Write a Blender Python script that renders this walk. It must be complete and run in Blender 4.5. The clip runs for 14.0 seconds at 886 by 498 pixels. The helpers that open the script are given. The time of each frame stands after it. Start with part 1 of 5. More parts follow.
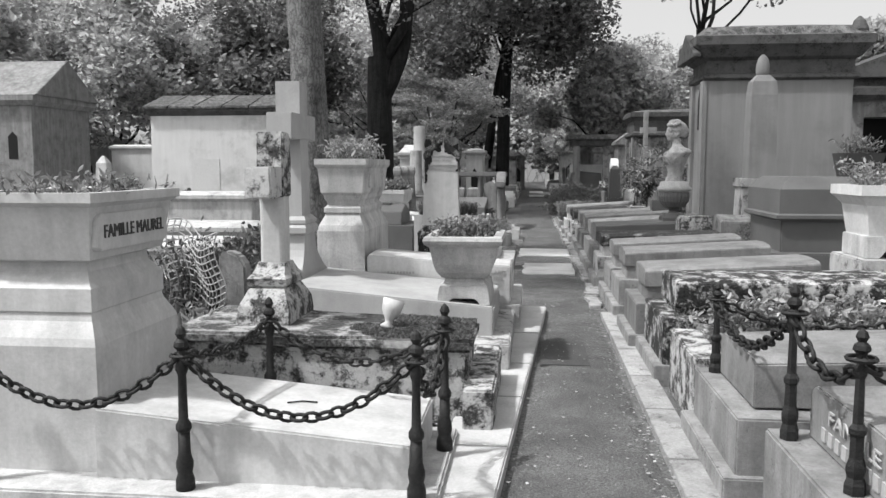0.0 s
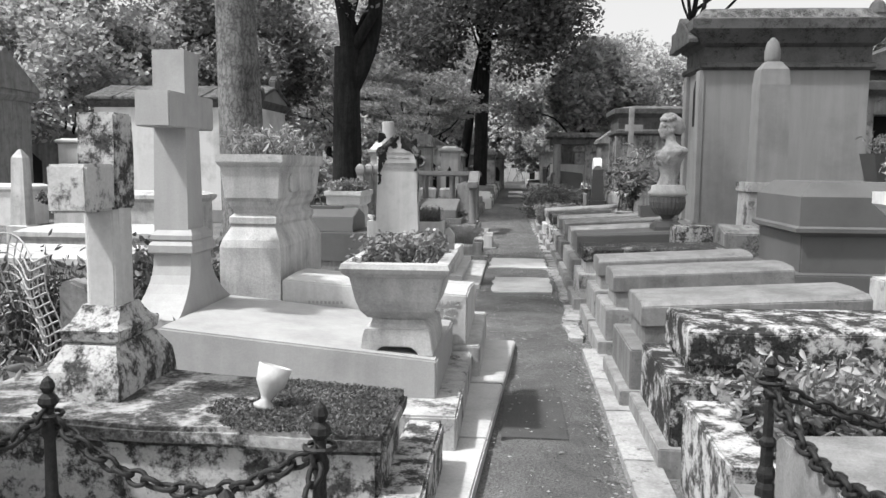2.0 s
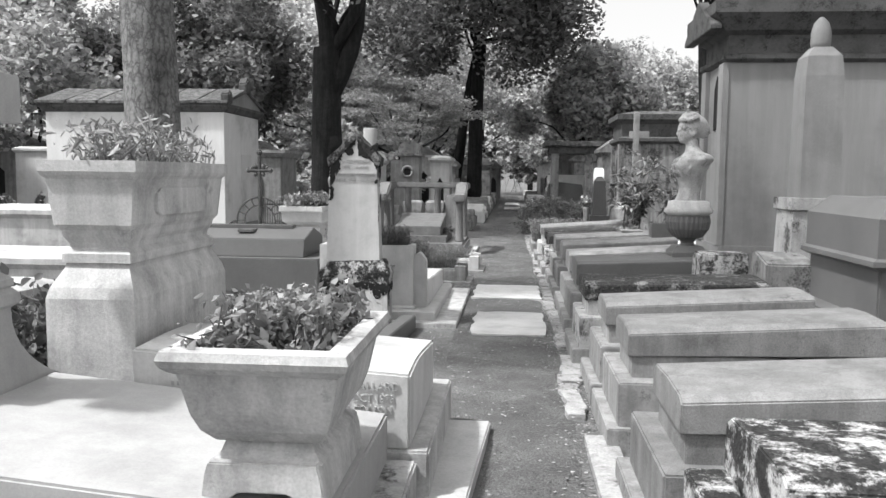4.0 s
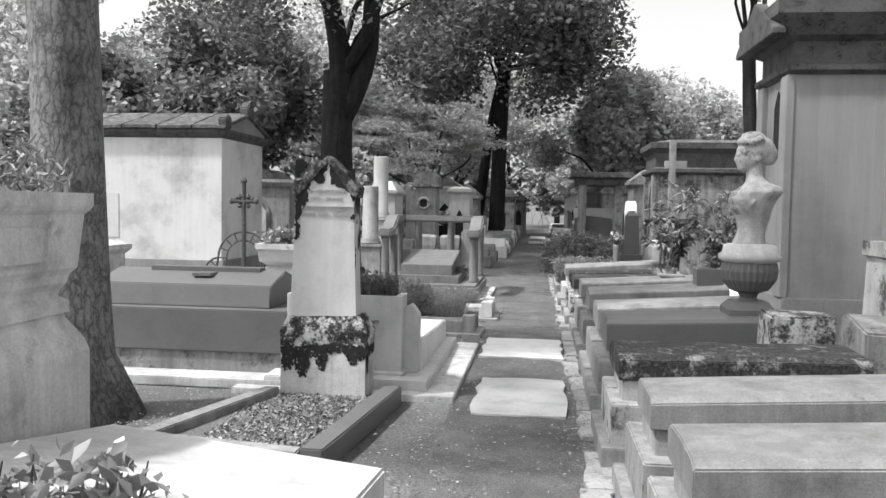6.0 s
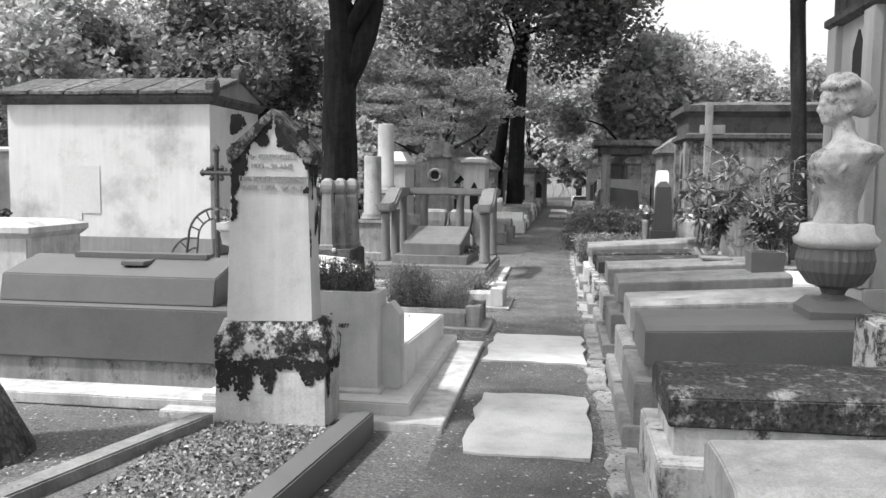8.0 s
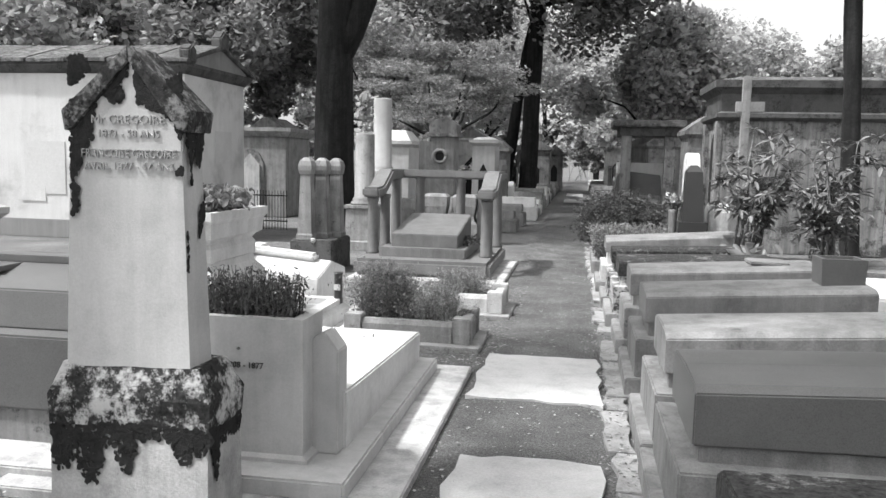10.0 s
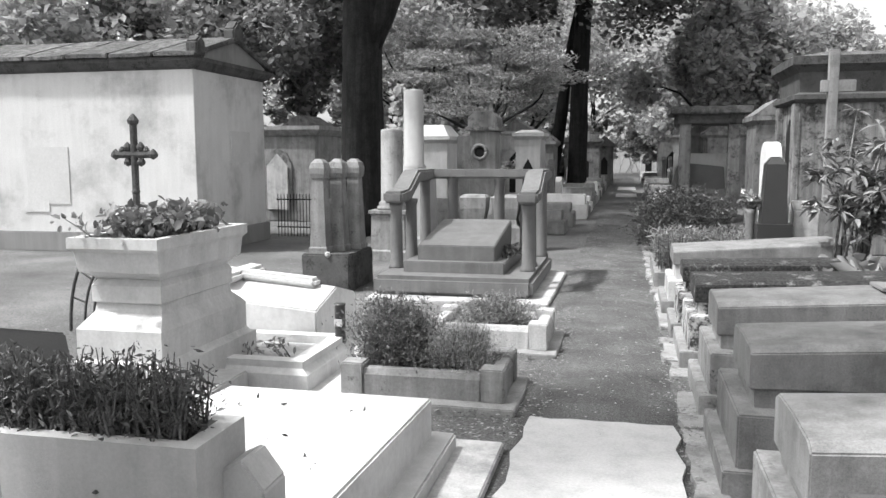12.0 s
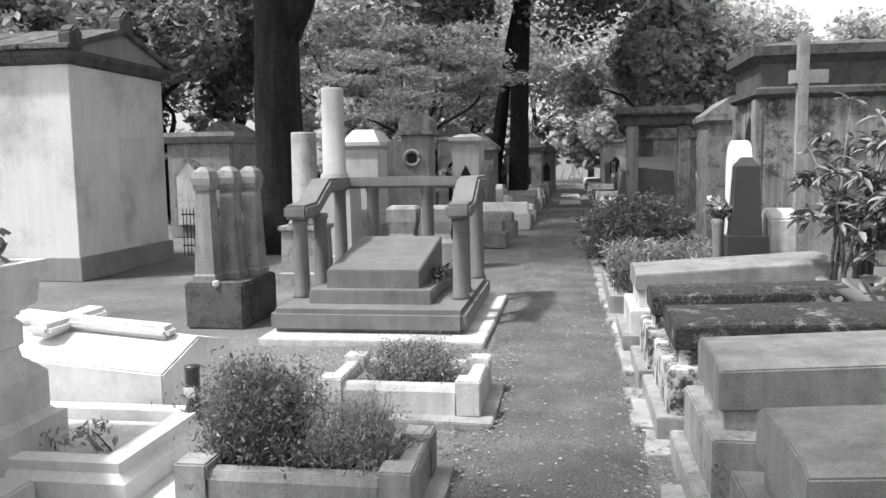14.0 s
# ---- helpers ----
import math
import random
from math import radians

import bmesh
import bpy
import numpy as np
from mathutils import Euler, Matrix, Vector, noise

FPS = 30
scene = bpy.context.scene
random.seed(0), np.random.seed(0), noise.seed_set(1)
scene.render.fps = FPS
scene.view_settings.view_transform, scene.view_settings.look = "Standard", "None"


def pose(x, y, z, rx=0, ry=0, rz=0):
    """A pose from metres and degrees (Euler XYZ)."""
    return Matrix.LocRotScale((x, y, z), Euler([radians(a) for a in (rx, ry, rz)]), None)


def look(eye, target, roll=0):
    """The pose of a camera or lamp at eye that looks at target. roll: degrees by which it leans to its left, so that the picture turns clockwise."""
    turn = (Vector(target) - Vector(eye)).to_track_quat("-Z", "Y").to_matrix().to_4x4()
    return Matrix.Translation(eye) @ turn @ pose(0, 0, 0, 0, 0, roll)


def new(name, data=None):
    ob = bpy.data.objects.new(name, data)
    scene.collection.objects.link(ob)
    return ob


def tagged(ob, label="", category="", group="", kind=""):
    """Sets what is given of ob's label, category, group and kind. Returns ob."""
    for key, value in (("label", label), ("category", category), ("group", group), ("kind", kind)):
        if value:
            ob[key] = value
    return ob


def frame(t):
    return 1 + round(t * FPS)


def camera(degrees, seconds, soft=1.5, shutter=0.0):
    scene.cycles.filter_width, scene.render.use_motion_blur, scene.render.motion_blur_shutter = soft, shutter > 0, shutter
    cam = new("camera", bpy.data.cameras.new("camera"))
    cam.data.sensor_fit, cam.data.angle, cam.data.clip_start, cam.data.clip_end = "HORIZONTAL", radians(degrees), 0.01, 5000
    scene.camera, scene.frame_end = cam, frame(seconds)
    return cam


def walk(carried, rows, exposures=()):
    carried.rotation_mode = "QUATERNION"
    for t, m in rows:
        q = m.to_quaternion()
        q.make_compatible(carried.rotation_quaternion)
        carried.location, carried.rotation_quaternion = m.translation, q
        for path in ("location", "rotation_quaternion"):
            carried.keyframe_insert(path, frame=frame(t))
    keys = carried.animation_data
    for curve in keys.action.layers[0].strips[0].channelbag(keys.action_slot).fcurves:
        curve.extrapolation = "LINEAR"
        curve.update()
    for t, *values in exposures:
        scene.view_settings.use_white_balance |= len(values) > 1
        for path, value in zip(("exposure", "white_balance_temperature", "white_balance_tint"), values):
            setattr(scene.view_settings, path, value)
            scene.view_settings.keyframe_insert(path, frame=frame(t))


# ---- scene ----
cam = camera(57.0, 14.0)
PATH = [
    (0, (0.374, 2.294, 1.684), (0.158, 4.272, 1.482), 0.0),
    (0.5, (0.43, 2.766, 1.704), (0.232, 4.748, 1.526), 0.31),
    (1, (0.437, 3.213, 1.687), (0.226, 5.194, 1.516), 0.81),
    (1.5, (0.443, 3.689, 1.697), (0.246, 5.671, 1.51), 0.81),
    (2, (0.51, 4.198, 1.693), (0.34, 6.18, 1.487), 0.52),
    (2.5, (0.558, 4.72, 1.696), (0.388, 6.702, 1.492), 0.62),
    (5, (0.768, 7.423, 1.706), (0.597, 9.411, 1.578), 0.52),
    (5.5, (0.805, 7.871, 1.721), (0.586, 9.856, 1.62), 0.8),
    (6, (0.799, 8.302, 1.728), (0.562, 10.285, 1.623), 1.0),
    (6.5, (0.822, 8.756, 1.713), (0.586, 10.738, 1.594), 0.9),
    (7, (0.856, 9.19, 1.739), (0.6, 11.17, 1.607), 0.69),
    (7.5, (0.833, 9.621, 1.722), (0.556, 11.596, 1.566), 0.58),
    (10, (0.869, 11.942, 1.692), (0.545, 13.904, 1.476), 1.26),
    (10.5, (0.87, 12.373, 1.698), (0.512, 14.325, 1.448), 1.04),
    (11, (0.825, 12.821, 1.712), (0.435, 14.764, 1.436), 0.43),
    (11.5, (0.788, 13.281, 1.712), (0.372, 15.217, 1.434), -0.18),
    (12, (0.758, 13.718, 1.74), (0.316, 15.655, 1.51), -0.19),
    (12.5, (0.691, 14.196, 1.719), (0.284, 16.141, 1.493), -0.27),
    (13, (0.67, 14.679, 1.7), (0.361, 16.643, 1.48), -0.64),
    (13.5, (0.702, 15.113, 1.709), (0.395, 17.078, 1.499), -0.73),
    (14, (0.674, 15.546, 1.696), (0.364, 17.51, 1.485), -0.93),
]
walk(cam, [(t, look(eye, target, roll)) for t, eye, target, roll in PATH],
     [(0.0, 0.3), (2.5, 0.55), (5.0, 0.7), (14.0, 0.78)])

# ---- world, sun, exposure ----
SUN_EL, SUN_AZ = radians(58), radians(242)      # azimuth clockwise from +y
world = bpy.data.worlds.new("sky")
scene.world = world
world.use_nodes = True
wn, wl = world.node_tree.nodes, world.node_tree.links
wn.clear()
sky = wn.new("ShaderNodeTexSky")
sky.sky_type, sky.sun_disc = "NISHITA", False
sky.sun_elevation, sky.sun_rotation = SUN_EL, SUN_AZ
sky.air_density, sky.dust_density = 1.0, 4.0
bw = wn.new("ShaderNodeRGBToBW")
wbg = wn.new("ShaderNodeBackground")
wbg.inputs["Strength"].default_value = 0.15
veil = wn.new("ShaderNodeMath")                 # a thin bright cloud layer over the clear sky
veil.operation = "ADD"
veil.inputs[1].default_value = 1.4
wout = wn.new("ShaderNodeOutputWorld")
wl.new(sky.outputs[0], bw.inputs[0])
wl.new(bw.outputs[0], veil.inputs[0])
wl.new(veil.outputs[0], wbg.inputs["Color"])
wl.new(wbg.outputs[0], wout.inputs["Surface"])

sun = new("sun", bpy.data.lights.new("sun", "SUN"))
sun.data.energy, sun.data.angle, sun.data.color = 3.4, radians(3.0), (1, 1, 1)
sun_from = Vector((math.sin(SUN_AZ) * math.cos(SUN_EL), math.cos(SUN_AZ) * math.cos(SUN_EL), math.sin(SUN_EL)))
sun.matrix_world = look(sun_from * 60, (0, 0, 0))

# ---- materials: the film is black and white, so every surface is a grey ----
def ramp(nt, stops):
    n = nt.nodes.new("ShaderNodeValToRGB")
    el = n.color_ramp.elements
    el[0].position, el[1].position = stops[0][0], stops[-1][0]
    for p, v in stops[1:-1]:
        el.new(p)
    for e, (p, v) in zip(sorted(el, key=lambda q: q.position), stops):
        e.color = (v, v, v, 1)
    return n


def noise_node(nt, vec, scale, detail=6, rough=0.6):
    n = nt.nodes.new("ShaderNodeTexNoise")
    n.inputs["Scale"].default_value, n.inputs["Detail"].default_value, n.inputs["Roughness"].default_value = scale, detail, rough
    nt.links.new(vec, n.inputs["Vector"])
    return n


def mixc(nt, fac, a, b, mode="MIX"):
    m = nt.nodes.new("ShaderNodeMix")
    m.data_type, m.blend_type = "RGBA", mode
    for k, v in ((0, fac), (6, a), (7, b)):
        if isinstance(v, (int, float)):
            m.inputs[k].default_value = v if k == 0 else (v, v, v, 1)
        else:
            nt.links.new(v, m.inputs[k])
    return m.outputs[2]


def surface(name, base, var=0.15, grain=60.0, stain=0.35, stain_scale=2.2, rough=0.8, bump=0.25, moss=0.0, moss_dark=0.02,
            moss_scale=3.5, streak=0.0, metal=0.0, speckle=0.0, per_object=0.0, spec=0.3, plates=0.0):
    """A grey stone, plaster, metal or bark with grain, blotches, rain streaks and dark lichen."""
    m = bpy.data.materials.new(name)
    m.use_nodes = True
    nt = m.node_tree
    nt.nodes.clear()
    out = nt.nodes.new("ShaderNodeOutputMaterial")
    b = nt.nodes.new("ShaderNodeBsdfPrincipled")
    nt.links.new(b.outputs[0], out.inputs[0])
    geo = nt.nodes.new("ShaderNodeNewGeometry")
    pos = geo.outputs["Position"]
    n1 = noise_node(nt, pos, stain_scale, 8, 0.65)
    n2 = noise_node(nt, pos, grain, 4, 0.7)
    r1 = ramp(nt, [(0.28, base * (1 - stain)), (0.5, base), (0.75, min(0.9, base * (1 + var)))])
    nt.links.new(n1.outputs[0], r1.inputs[0])
    r2 = ramp(nt, [(0.3, 1 - var * 1.3), (0.7, 1.0)])
    nt.links.new(n2.outputs[0], r2.inputs[0])
    col = mixc(nt, 1.0, r1.outputs[0], r2.outputs[0], "MULTIPLY")
    if per_object:
        oi = nt.nodes.new("ShaderNodeObjectInfo")
        r3 = ramp(nt, [(0.0, 1 - per_object), (1.0, 1.0)])
        nt.links.new(oi.outputs["Random"], r3.inputs[0])
        col = mixc(nt, 1.0, col, r3.outputs[0], "MULTIPLY")
    if streak:
        mp = nt.nodes.new("ShaderNodeMapping")
        mp.inputs["Scale"].default_value = (9, 9, 0.7)
        nt.links.new(pos, mp.inputs[0])
        n3 = noise_node(nt, mp.outputs[0], 1.0, 5, 0.6)
        r4 = ramp(nt, [(0.42, 1 - streak), (0.62, 1.0)])
        nt.links.new(n3.outputs[0], r4.inputs[0])
        col = mixc(nt, 1.0, col, r4.outputs[0], "MULTIPLY")
    if speckle:
        n5 = noise_node(nt, pos, 220, 2, 0.5)
        r5 = ramp(nt, [(0.36, 1 - speckle), (0.5, 1.0)])
        nt.links.new(n5.outputs[0], r5.inputs[0])
        col = mixc(nt, 1.0, col, r5.outputs[0], "MULTIPLY")
    height = n2.outputs[0]
    if plates:
        mp2 = nt.nodes.new("ShaderNodeMapping")
        mp2.inputs["Scale"].default_value = (1, 1, 0.28)
        wob = noise_node(nt, pos, 9, 4, 0.6)
        add = mixc(nt, 0.12, pos, wob.outputs[1], "ADD")
        nt.links.new(add, mp2.inputs[0])
        vo = nt.nodes.new("ShaderNodeTexVoronoi")
        vo.feature = "DISTANCE_TO_EDGE"
        vo.inputs["Scale"].default_value = plates
        nt.links.new(mp2.outputs[0], vo.inputs["Vector"])
        r8 = ramp(nt, [(0.0, 0.4), (0.1, 0.8), (0.45, 1.0)])
        nt.links.new(vo.outputs[0], r8.inputs[0])
        col = mixc(nt, 1.0, col, r8.outputs[0], "MULTIPLY")
        height = mixc(nt, 0.7, n2.outputs[0], r8.outputs[0])
    if moss:
        n4 = noise_node(nt, pos, moss_scale, 12, 0.78)
        r6 = ramp(nt, [(0.6 - 0.3 * moss, 0.0), (0.69 - 0.3 * moss, 1.0)])
        nt.links.new(n4.outputs[0], r6.inputs[0])
        n6 = noise_node(nt, pos, 40, 5, 0.7)
        r7 = ramp(nt, [(0.35, moss_dark * 0.4), (0.7, moss_dark * 3)])
        nt.links.new(n6.outputs[0], r7.inputs[0])
        col = mixc(nt, r6.outputs[0], col, r7.outputs[0])
        height = mixc(nt, r6.outputs[0], height, n6.outputs[0])
    nt.links.new(col, b.inputs["Base Color"])
    b.inputs["Roughness"].default_value, b.inputs["Metallic"].default_value = rough, metal
    b.inputs["Specular IOR Level"].default_value = spec
    bp = nt.nodes.new("ShaderNodeBump")
    bp.inputs["Strength"].default_value, bp.inputs["Distance"].default_value = bump, 0.01
    nt.links.new(height, bp.inputs["Height"])
    nt.links.new(bp.outputs[0], b.inputs["Normal"])
    return m


def leaf_material(name, dark, light, through_light=0.25):
    m = bpy.data.materials.new(name)
    m.use_nodes = True
    nt = m.node_tree
    nt.nodes.clear()
    out = nt.nodes.new("ShaderNodeOutputMaterial")
    geo = nt.nodes.new("ShaderNodeNewGeometry")
    r = ramp(nt, [(0.0, dark), (1.0, light)])
    nt.links.new(geo.outputs["Random Per Island"], r.inputs[0])
    n = noise_node(nt, geo.outputs["Position"], 0.8, 4, 0.6)
    r2 = ramp(nt, [(0.3, 0.6), (0.7, 1.15)])
    nt.links.new(n.outputs[0], r2.inputs[0])
    col = mixc(nt, 1.0, r.outputs[0], r2.outputs[0], "MULTIPLY")
    b = nt.nodes.new("ShaderNodeBsdfPrincipled")
    b.inputs["Roughness"].default_value = 0.55
    nt.links.new(col, b.inputs["Base Color"])
    tr = nt.nodes.new("ShaderNodeBsdfTranslucent")
    nt.links.new(col, tr.inputs["Color"])
    mx = nt.nodes.new("ShaderNodeMixShader")
    mx.inputs[0].default_value = through_light
    nt.links.new(b.outputs[0], mx.inputs[1])
    nt.links.new(tr.outputs[0], mx.inputs[2])
    nt.links.new(mx.outputs[0], out.inputs[0])
    return m


WHITE = surface("white_marble", 0.66, 0.12, 30, 0.24, 2.2, 0.55, 0.15, moss=0.0, streak=0.06)
MARBLE = surface("weathered_white_marble", 0.56, 0.12, 40, 0.26, 2.2, 0.6, 0.2, streak=0.12)
CLEAN_D = surface("pale_grey_stone", 0.4, 0.1, 90, 0.2, 1.8, 0.85, 0.15, streak=0.08)
LIME = surface("limestone", 0.56, 0.2, 70, 0.42, 2.8, 0.85, 0.35, moss=0.05, moss_dark=0.12, moss_scale=5, streak=0.2)
LIME_OLD = surface("weathered_limestone", 0.5, 0.18, 60, 0.35, 2.6, 0.9, 0.4, moss=0.33, moss_dark=0.05, streak=0.2)
BLACKL = surface("pale_stone_with_black_lichen", 0.5, 0.12, 60, 0.2, 2, 0.92, 0.6, moss=0.6, moss_dark=0.016, moss_scale=6)
LICHEN = surface("lichen_blotched_limestone", 0.5, 0.18, 60, 0.3, 3, 0.92, 0.6, moss=0.48, moss_dark=0.03, moss_scale=7)
LICHEN_P = surface("pale_stone_with_some_lichen", 0.52, 0.15, 60, 0.25, 3, 0.9, 0.5, moss=0.26, moss_dark=0.03, moss_scale=5)
CLEAN = surface("pale_smooth_stone", 0.52, 0.1, 90, 0.22, 2.6, 0.8, 0.15, streak=0.1)
MOSS_P = surface("half_mossed_stone_top", 0.4, 0.25, 30, 0.4, 3, 0.95, 0.9, moss=0.56, moss_dark=0.035, moss_scale=3.2)
MOSS = surface("mossy_stone_top", 0.28, 0.35, 30, 0.5, 4, 0.95, 0.9, moss=0.76, moss_dark=0.022, moss_scale=6)
GREY = surface("grey_granite", 0.3, 0.24, 90, 0.45, 3.4, 0.65, 0.25, moss=0.1, moss_dark=0.07, moss_scale=3, streak=0.2, speckle=0.2, per_object=0.22)
GREY_M = surface("mid_grey_granite", 0.19, 0.16, 110, 0.3, 2.4, 0.55, 0.15, streak=0.15, speckle=0.2)
GREY_D = surface("dark_grey_granite", 0.13, 0.14, 120, 0.2, 2, 0.45, 0.1, speckle=0.2)
BLACKG = surface("black_granite", 0.05, 0.15, 120, 0.2, 2, 0.3, 0.05, speckle=0.2, spec=0.5)
CONC = surface("old_concrete", 0.34, 0.2, 50, 0.4, 3, 0.9, 0.4, moss=0.16, moss_dark=0.1, moss_scale=8, streak=0.25, per_object=0.2)
PLAST = surface("patched_lime_plaster", 0.62, 0.12, 40, 0.5, 0.75, 0.9, 0.2, streak=0.06)
PATCH = surface("plaster_patch", 0.56, 0.1, 30, 0.15, 1.2, 0.9, 0.25)
SANDST = surface("dark_sandstone", 0.27, 0.15, 50, 0.4, 2.2, 0.9, 0.35, moss=0.3, moss_dark=0.06, streak=0.3)
STAIN = surface("black_streaked_limestone", 0.3, 0.2, 50, 0.4, 2.2, 0.92, 0.4, moss=0.34, moss_dark=0.035, moss_scale=2.6, streak=0.45)
TOWER = surface("smooth_rendered_stone", 0.25, 0.1, 80, 0.3, 0.9, 0.85, 0.15, streak=0.1)
CORNICE = surface("soot_dark_cornice", 0.1, 0.2, 50, 0.4, 3, 0.9, 0.4, moss=0.35, moss_dark=0.03)
ROOF = surface("mossy_roof_stone", 0.2, 0.3, 30, 0.5, 4, 0.95, 0.8, moss=0.5, moss_dark=0.04, moss_scale=6, per_object=0.3)
KERB = surface("kerb_stone", 0.34, 0.2, 60, 0.35, 5, 0.9, 0.5, moss=0.18, moss_dark=0.06, per_object=0.25)
KERB_P = surface("pale_kerb_stone", 0.42, 0.25, 50, 0.45, 4, 0.92, 0.6, moss=0.2, moss_dark=0.09, moss_scale=7, per_object=0.25)
ASPH = surface("worn_asphalt_path", 0.2, 0.6, 70, 0.42, 1.7, 0.92, 1.0, speckle=0.65)
ASPH_D = surface("asphalt_patch", 0.095, 0.3, 140, 0.2, 3, 0.92, 0.6, speckle=0.3)
FLAG = surface("pale_flagstone", 0.5, 0.15, 60, 0.25, 3, 0.9, 0.4)
SOIL = surface("trodden_earth", 0.2, 0.6, 45, 0.4, 0.6, 0.95, 1.0, moss=0.12, moss_dark=0.06, moss_scale=9)
CHIP = leaf_material("stone_chips_and_dry_leaves", 0.05, 0.42, 0.0)
IRON = surface("rusted_black_iron", 0.024, 0.4, 80, 0.4, 20, 0.6, 0.5, metal=0.4, spec=0.5)
RUST = surface("rusted_iron", 0.1, 0.4, 80, 0.4, 20, 0.8, 0.5, metal=0.2)
BARK = surface("tree_bark", 0.27, 0.35, 26, 0.55, 3, 0.95, 1.0, streak=0.2, moss=0.12, moss_dark=0.04, moss_scale=3, plates=17)
BLACKR = surface("lichen_black_roof_stone", 0.3, 0.3, 50, 0.4, 4, 0.95, 0.8, moss=0.6, moss_dark=0.02, moss_scale=9)
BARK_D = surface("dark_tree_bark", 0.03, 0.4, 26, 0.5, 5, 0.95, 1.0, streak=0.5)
INK = surface("incised_letter", 0.07, 0.1, 80, 0.1, 5, 0.9, 0.1)
INK_L = surface("faded_letter", 0.38, 0.1, 80, 0.1, 5, 0.9, 0.1)
INK_W = surface("pale_letter", 0.6, 0.1, 80, 0.1, 5, 0.9, 0.1)
# near-black fill: the shade inside openings is painted as colour
DARK_FILL = surface("painted_opening_shade", 0.015, 0.2, 10, 0.2, 2, 0.9, 0.1)
POT = surface("dark_plastic_pot", 0.05, 0.1, 60, 0.2, 5, 0.5, 0.1)
NET = surface("plastic_net", 0.36, 0.1, 60, 0.2, 5, 0.6, 0.1)
LEAF = leaf_material("broad_leaf", 0.1, 0.34, 0.4)
LEAF_D = leaf_material("dark_leaf", 0.04, 0.18, 0.3)
CRUST = surface("black_lichen", 0.028, 0.4, 60, 0.5, 14, 0.95, 0.8)
LEAF_R = leaf_material("leathery_leaf", 0.07, 0.26, 0.2)
LEAF_DD = leaf_material("darkest_leaf", 0.02, 0.1, 0.2)
LEAF_L = leaf_material("pale_leaf", 0.18, 0.44, 0.35)
# colour raised well above real foliage, in place of light among the far crowns
LEAF_F = leaf_material("distant_leaf_brightened", 0.3, 0.7, 0.52)
LEAF_T = leaf_material("dark_crown_leaf", 0.06, 0.24, 0.45)
PETAL = leaf_material("pale_petal", 0.45, 0.75, 0.3)

# ---- builders ----
def mesh_of(name, bm, mat, smooth=False):
    me = bpy.data.meshes.new(name)
    bm.normal_update()
    bm.to_mesh(me)
    bm.free()
    me.materials.append(mat)
    if smooth:
        me.polygons.foreach_set("use_smooth", [True] * len(me.polygons))
    return me


def thing(name, label, category, at=(0, 0, 0), group="", kind=""):
    e = new(name)
    e.location = at
    e.empty_display_size = 0.1
    return tagged(e, label, category, group, kind)


def part(name, bm, mat, parent, label="", smooth=False):
    """Links a bmesh, in world metres, as one mesh under parent."""
    top = parent
    off = Vector((0, 0, 0))
    while top is not None:
        off += top.location
        top = top.parent
    bmesh.ops.translate(bm, verts=bm.verts, vec=-off)
    ob = new(name, mesh_of(name, bm, mat, smooth))
    ob.parent = parent
    if label:
        ob["label"] = label
    return ob


def solid(name, bm, mat, label, category, kind="", smooth=False, group=""):
    return tagged(new(name, mesh_of(name, bm, mat, smooth)), label, category, group, kind)


def bev(bm, w, seg=2, angle=0.5):
    if w > 0:
        es = [e for e in bm.edges if len(e.link_faces) == 2 and e.calc_face_angle(0) > angle]
        bmesh.ops.bevel(bm, geom=es, offset=w, segments=seg, affect="EDGES", clamp_overlap=True)
    return bm


def rough_up(bm, amt, cuts=0):
    """Wears a stone: uneven faces and edges."""
    if cuts:
        bmesh.ops.subdivide_edges(bm, edges=bm.edges, cuts=cuts, use_grid_fill=True)
    for v in bm.verts:
        n = noise.noise_vector(v.co * 3.1) * amt + noise.noise_vector(v.co * 11) * amt * 0.4
        v.co += n
    return bm


def prism(pts, axis, a, b, w=0.0):
    """A polygon of (u, v) drawn out from a to b: axis 'x' uses (y, z), 'y' uses (x, z), 'z' uses (x, y)."""
    bm = bmesh.new()
    f = {"x": lambda u, v, c: (c, u, v), "y": lambda u, v, c: (u, c, v), "z": lambda u, v, c: (u, v, c)}[axis]
    lo = [bm.verts.new(f(u, v, a)) for u, v in pts]
    hi = [bm.verts.new(f(u, v, b)) for u, v in pts]
    n = len(pts)
    bm.faces.new(lo)
    bm.faces.new(hi[::-1])
    for i in range(n):
        bm.faces.new((lo[i], hi[i], hi[(i + 1) % n], lo[(i + 1) % n]))
    bmesh.ops.recalc_face_normals(bm, faces=bm.faces)
    return bev(bm, w)


def block(x0, x1, y0, y1, z0, z1, w=0.008):
    return prism([(x0, y0), (x1, y0), (x1, y1), (x0, y1)], "z", z0, z1, w)


def rings(cx, cy, secs, w=0.0):
    """A stack of rectangles (half width, half depth, z[, dx, dy]) joined into one body."""
    bm = bmesh.new()
    loops = []
    for s in secs:
        hx, hy, z = s[:3]
        dx, dy = s[3:5] if len(s) > 3 else (0, 0)
        loops.append([bm.verts.new((cx + dx + sx * hx, cy + dy + sy * hy, z)) for sx, sy in ((-1, -1), (1, -1), (1, 1), (-1, 1))])
    bm.faces.new(loops[0][::-1])
    bm.faces.new(loops[-1])
    for lo, hi in zip(loops, loops[1:]):
        for i in range(4):
            bm.faces.new((lo[i], lo[(i + 1) % 4], hi[(i + 1) % 4], hi[i]))
    return bev(bm, w)


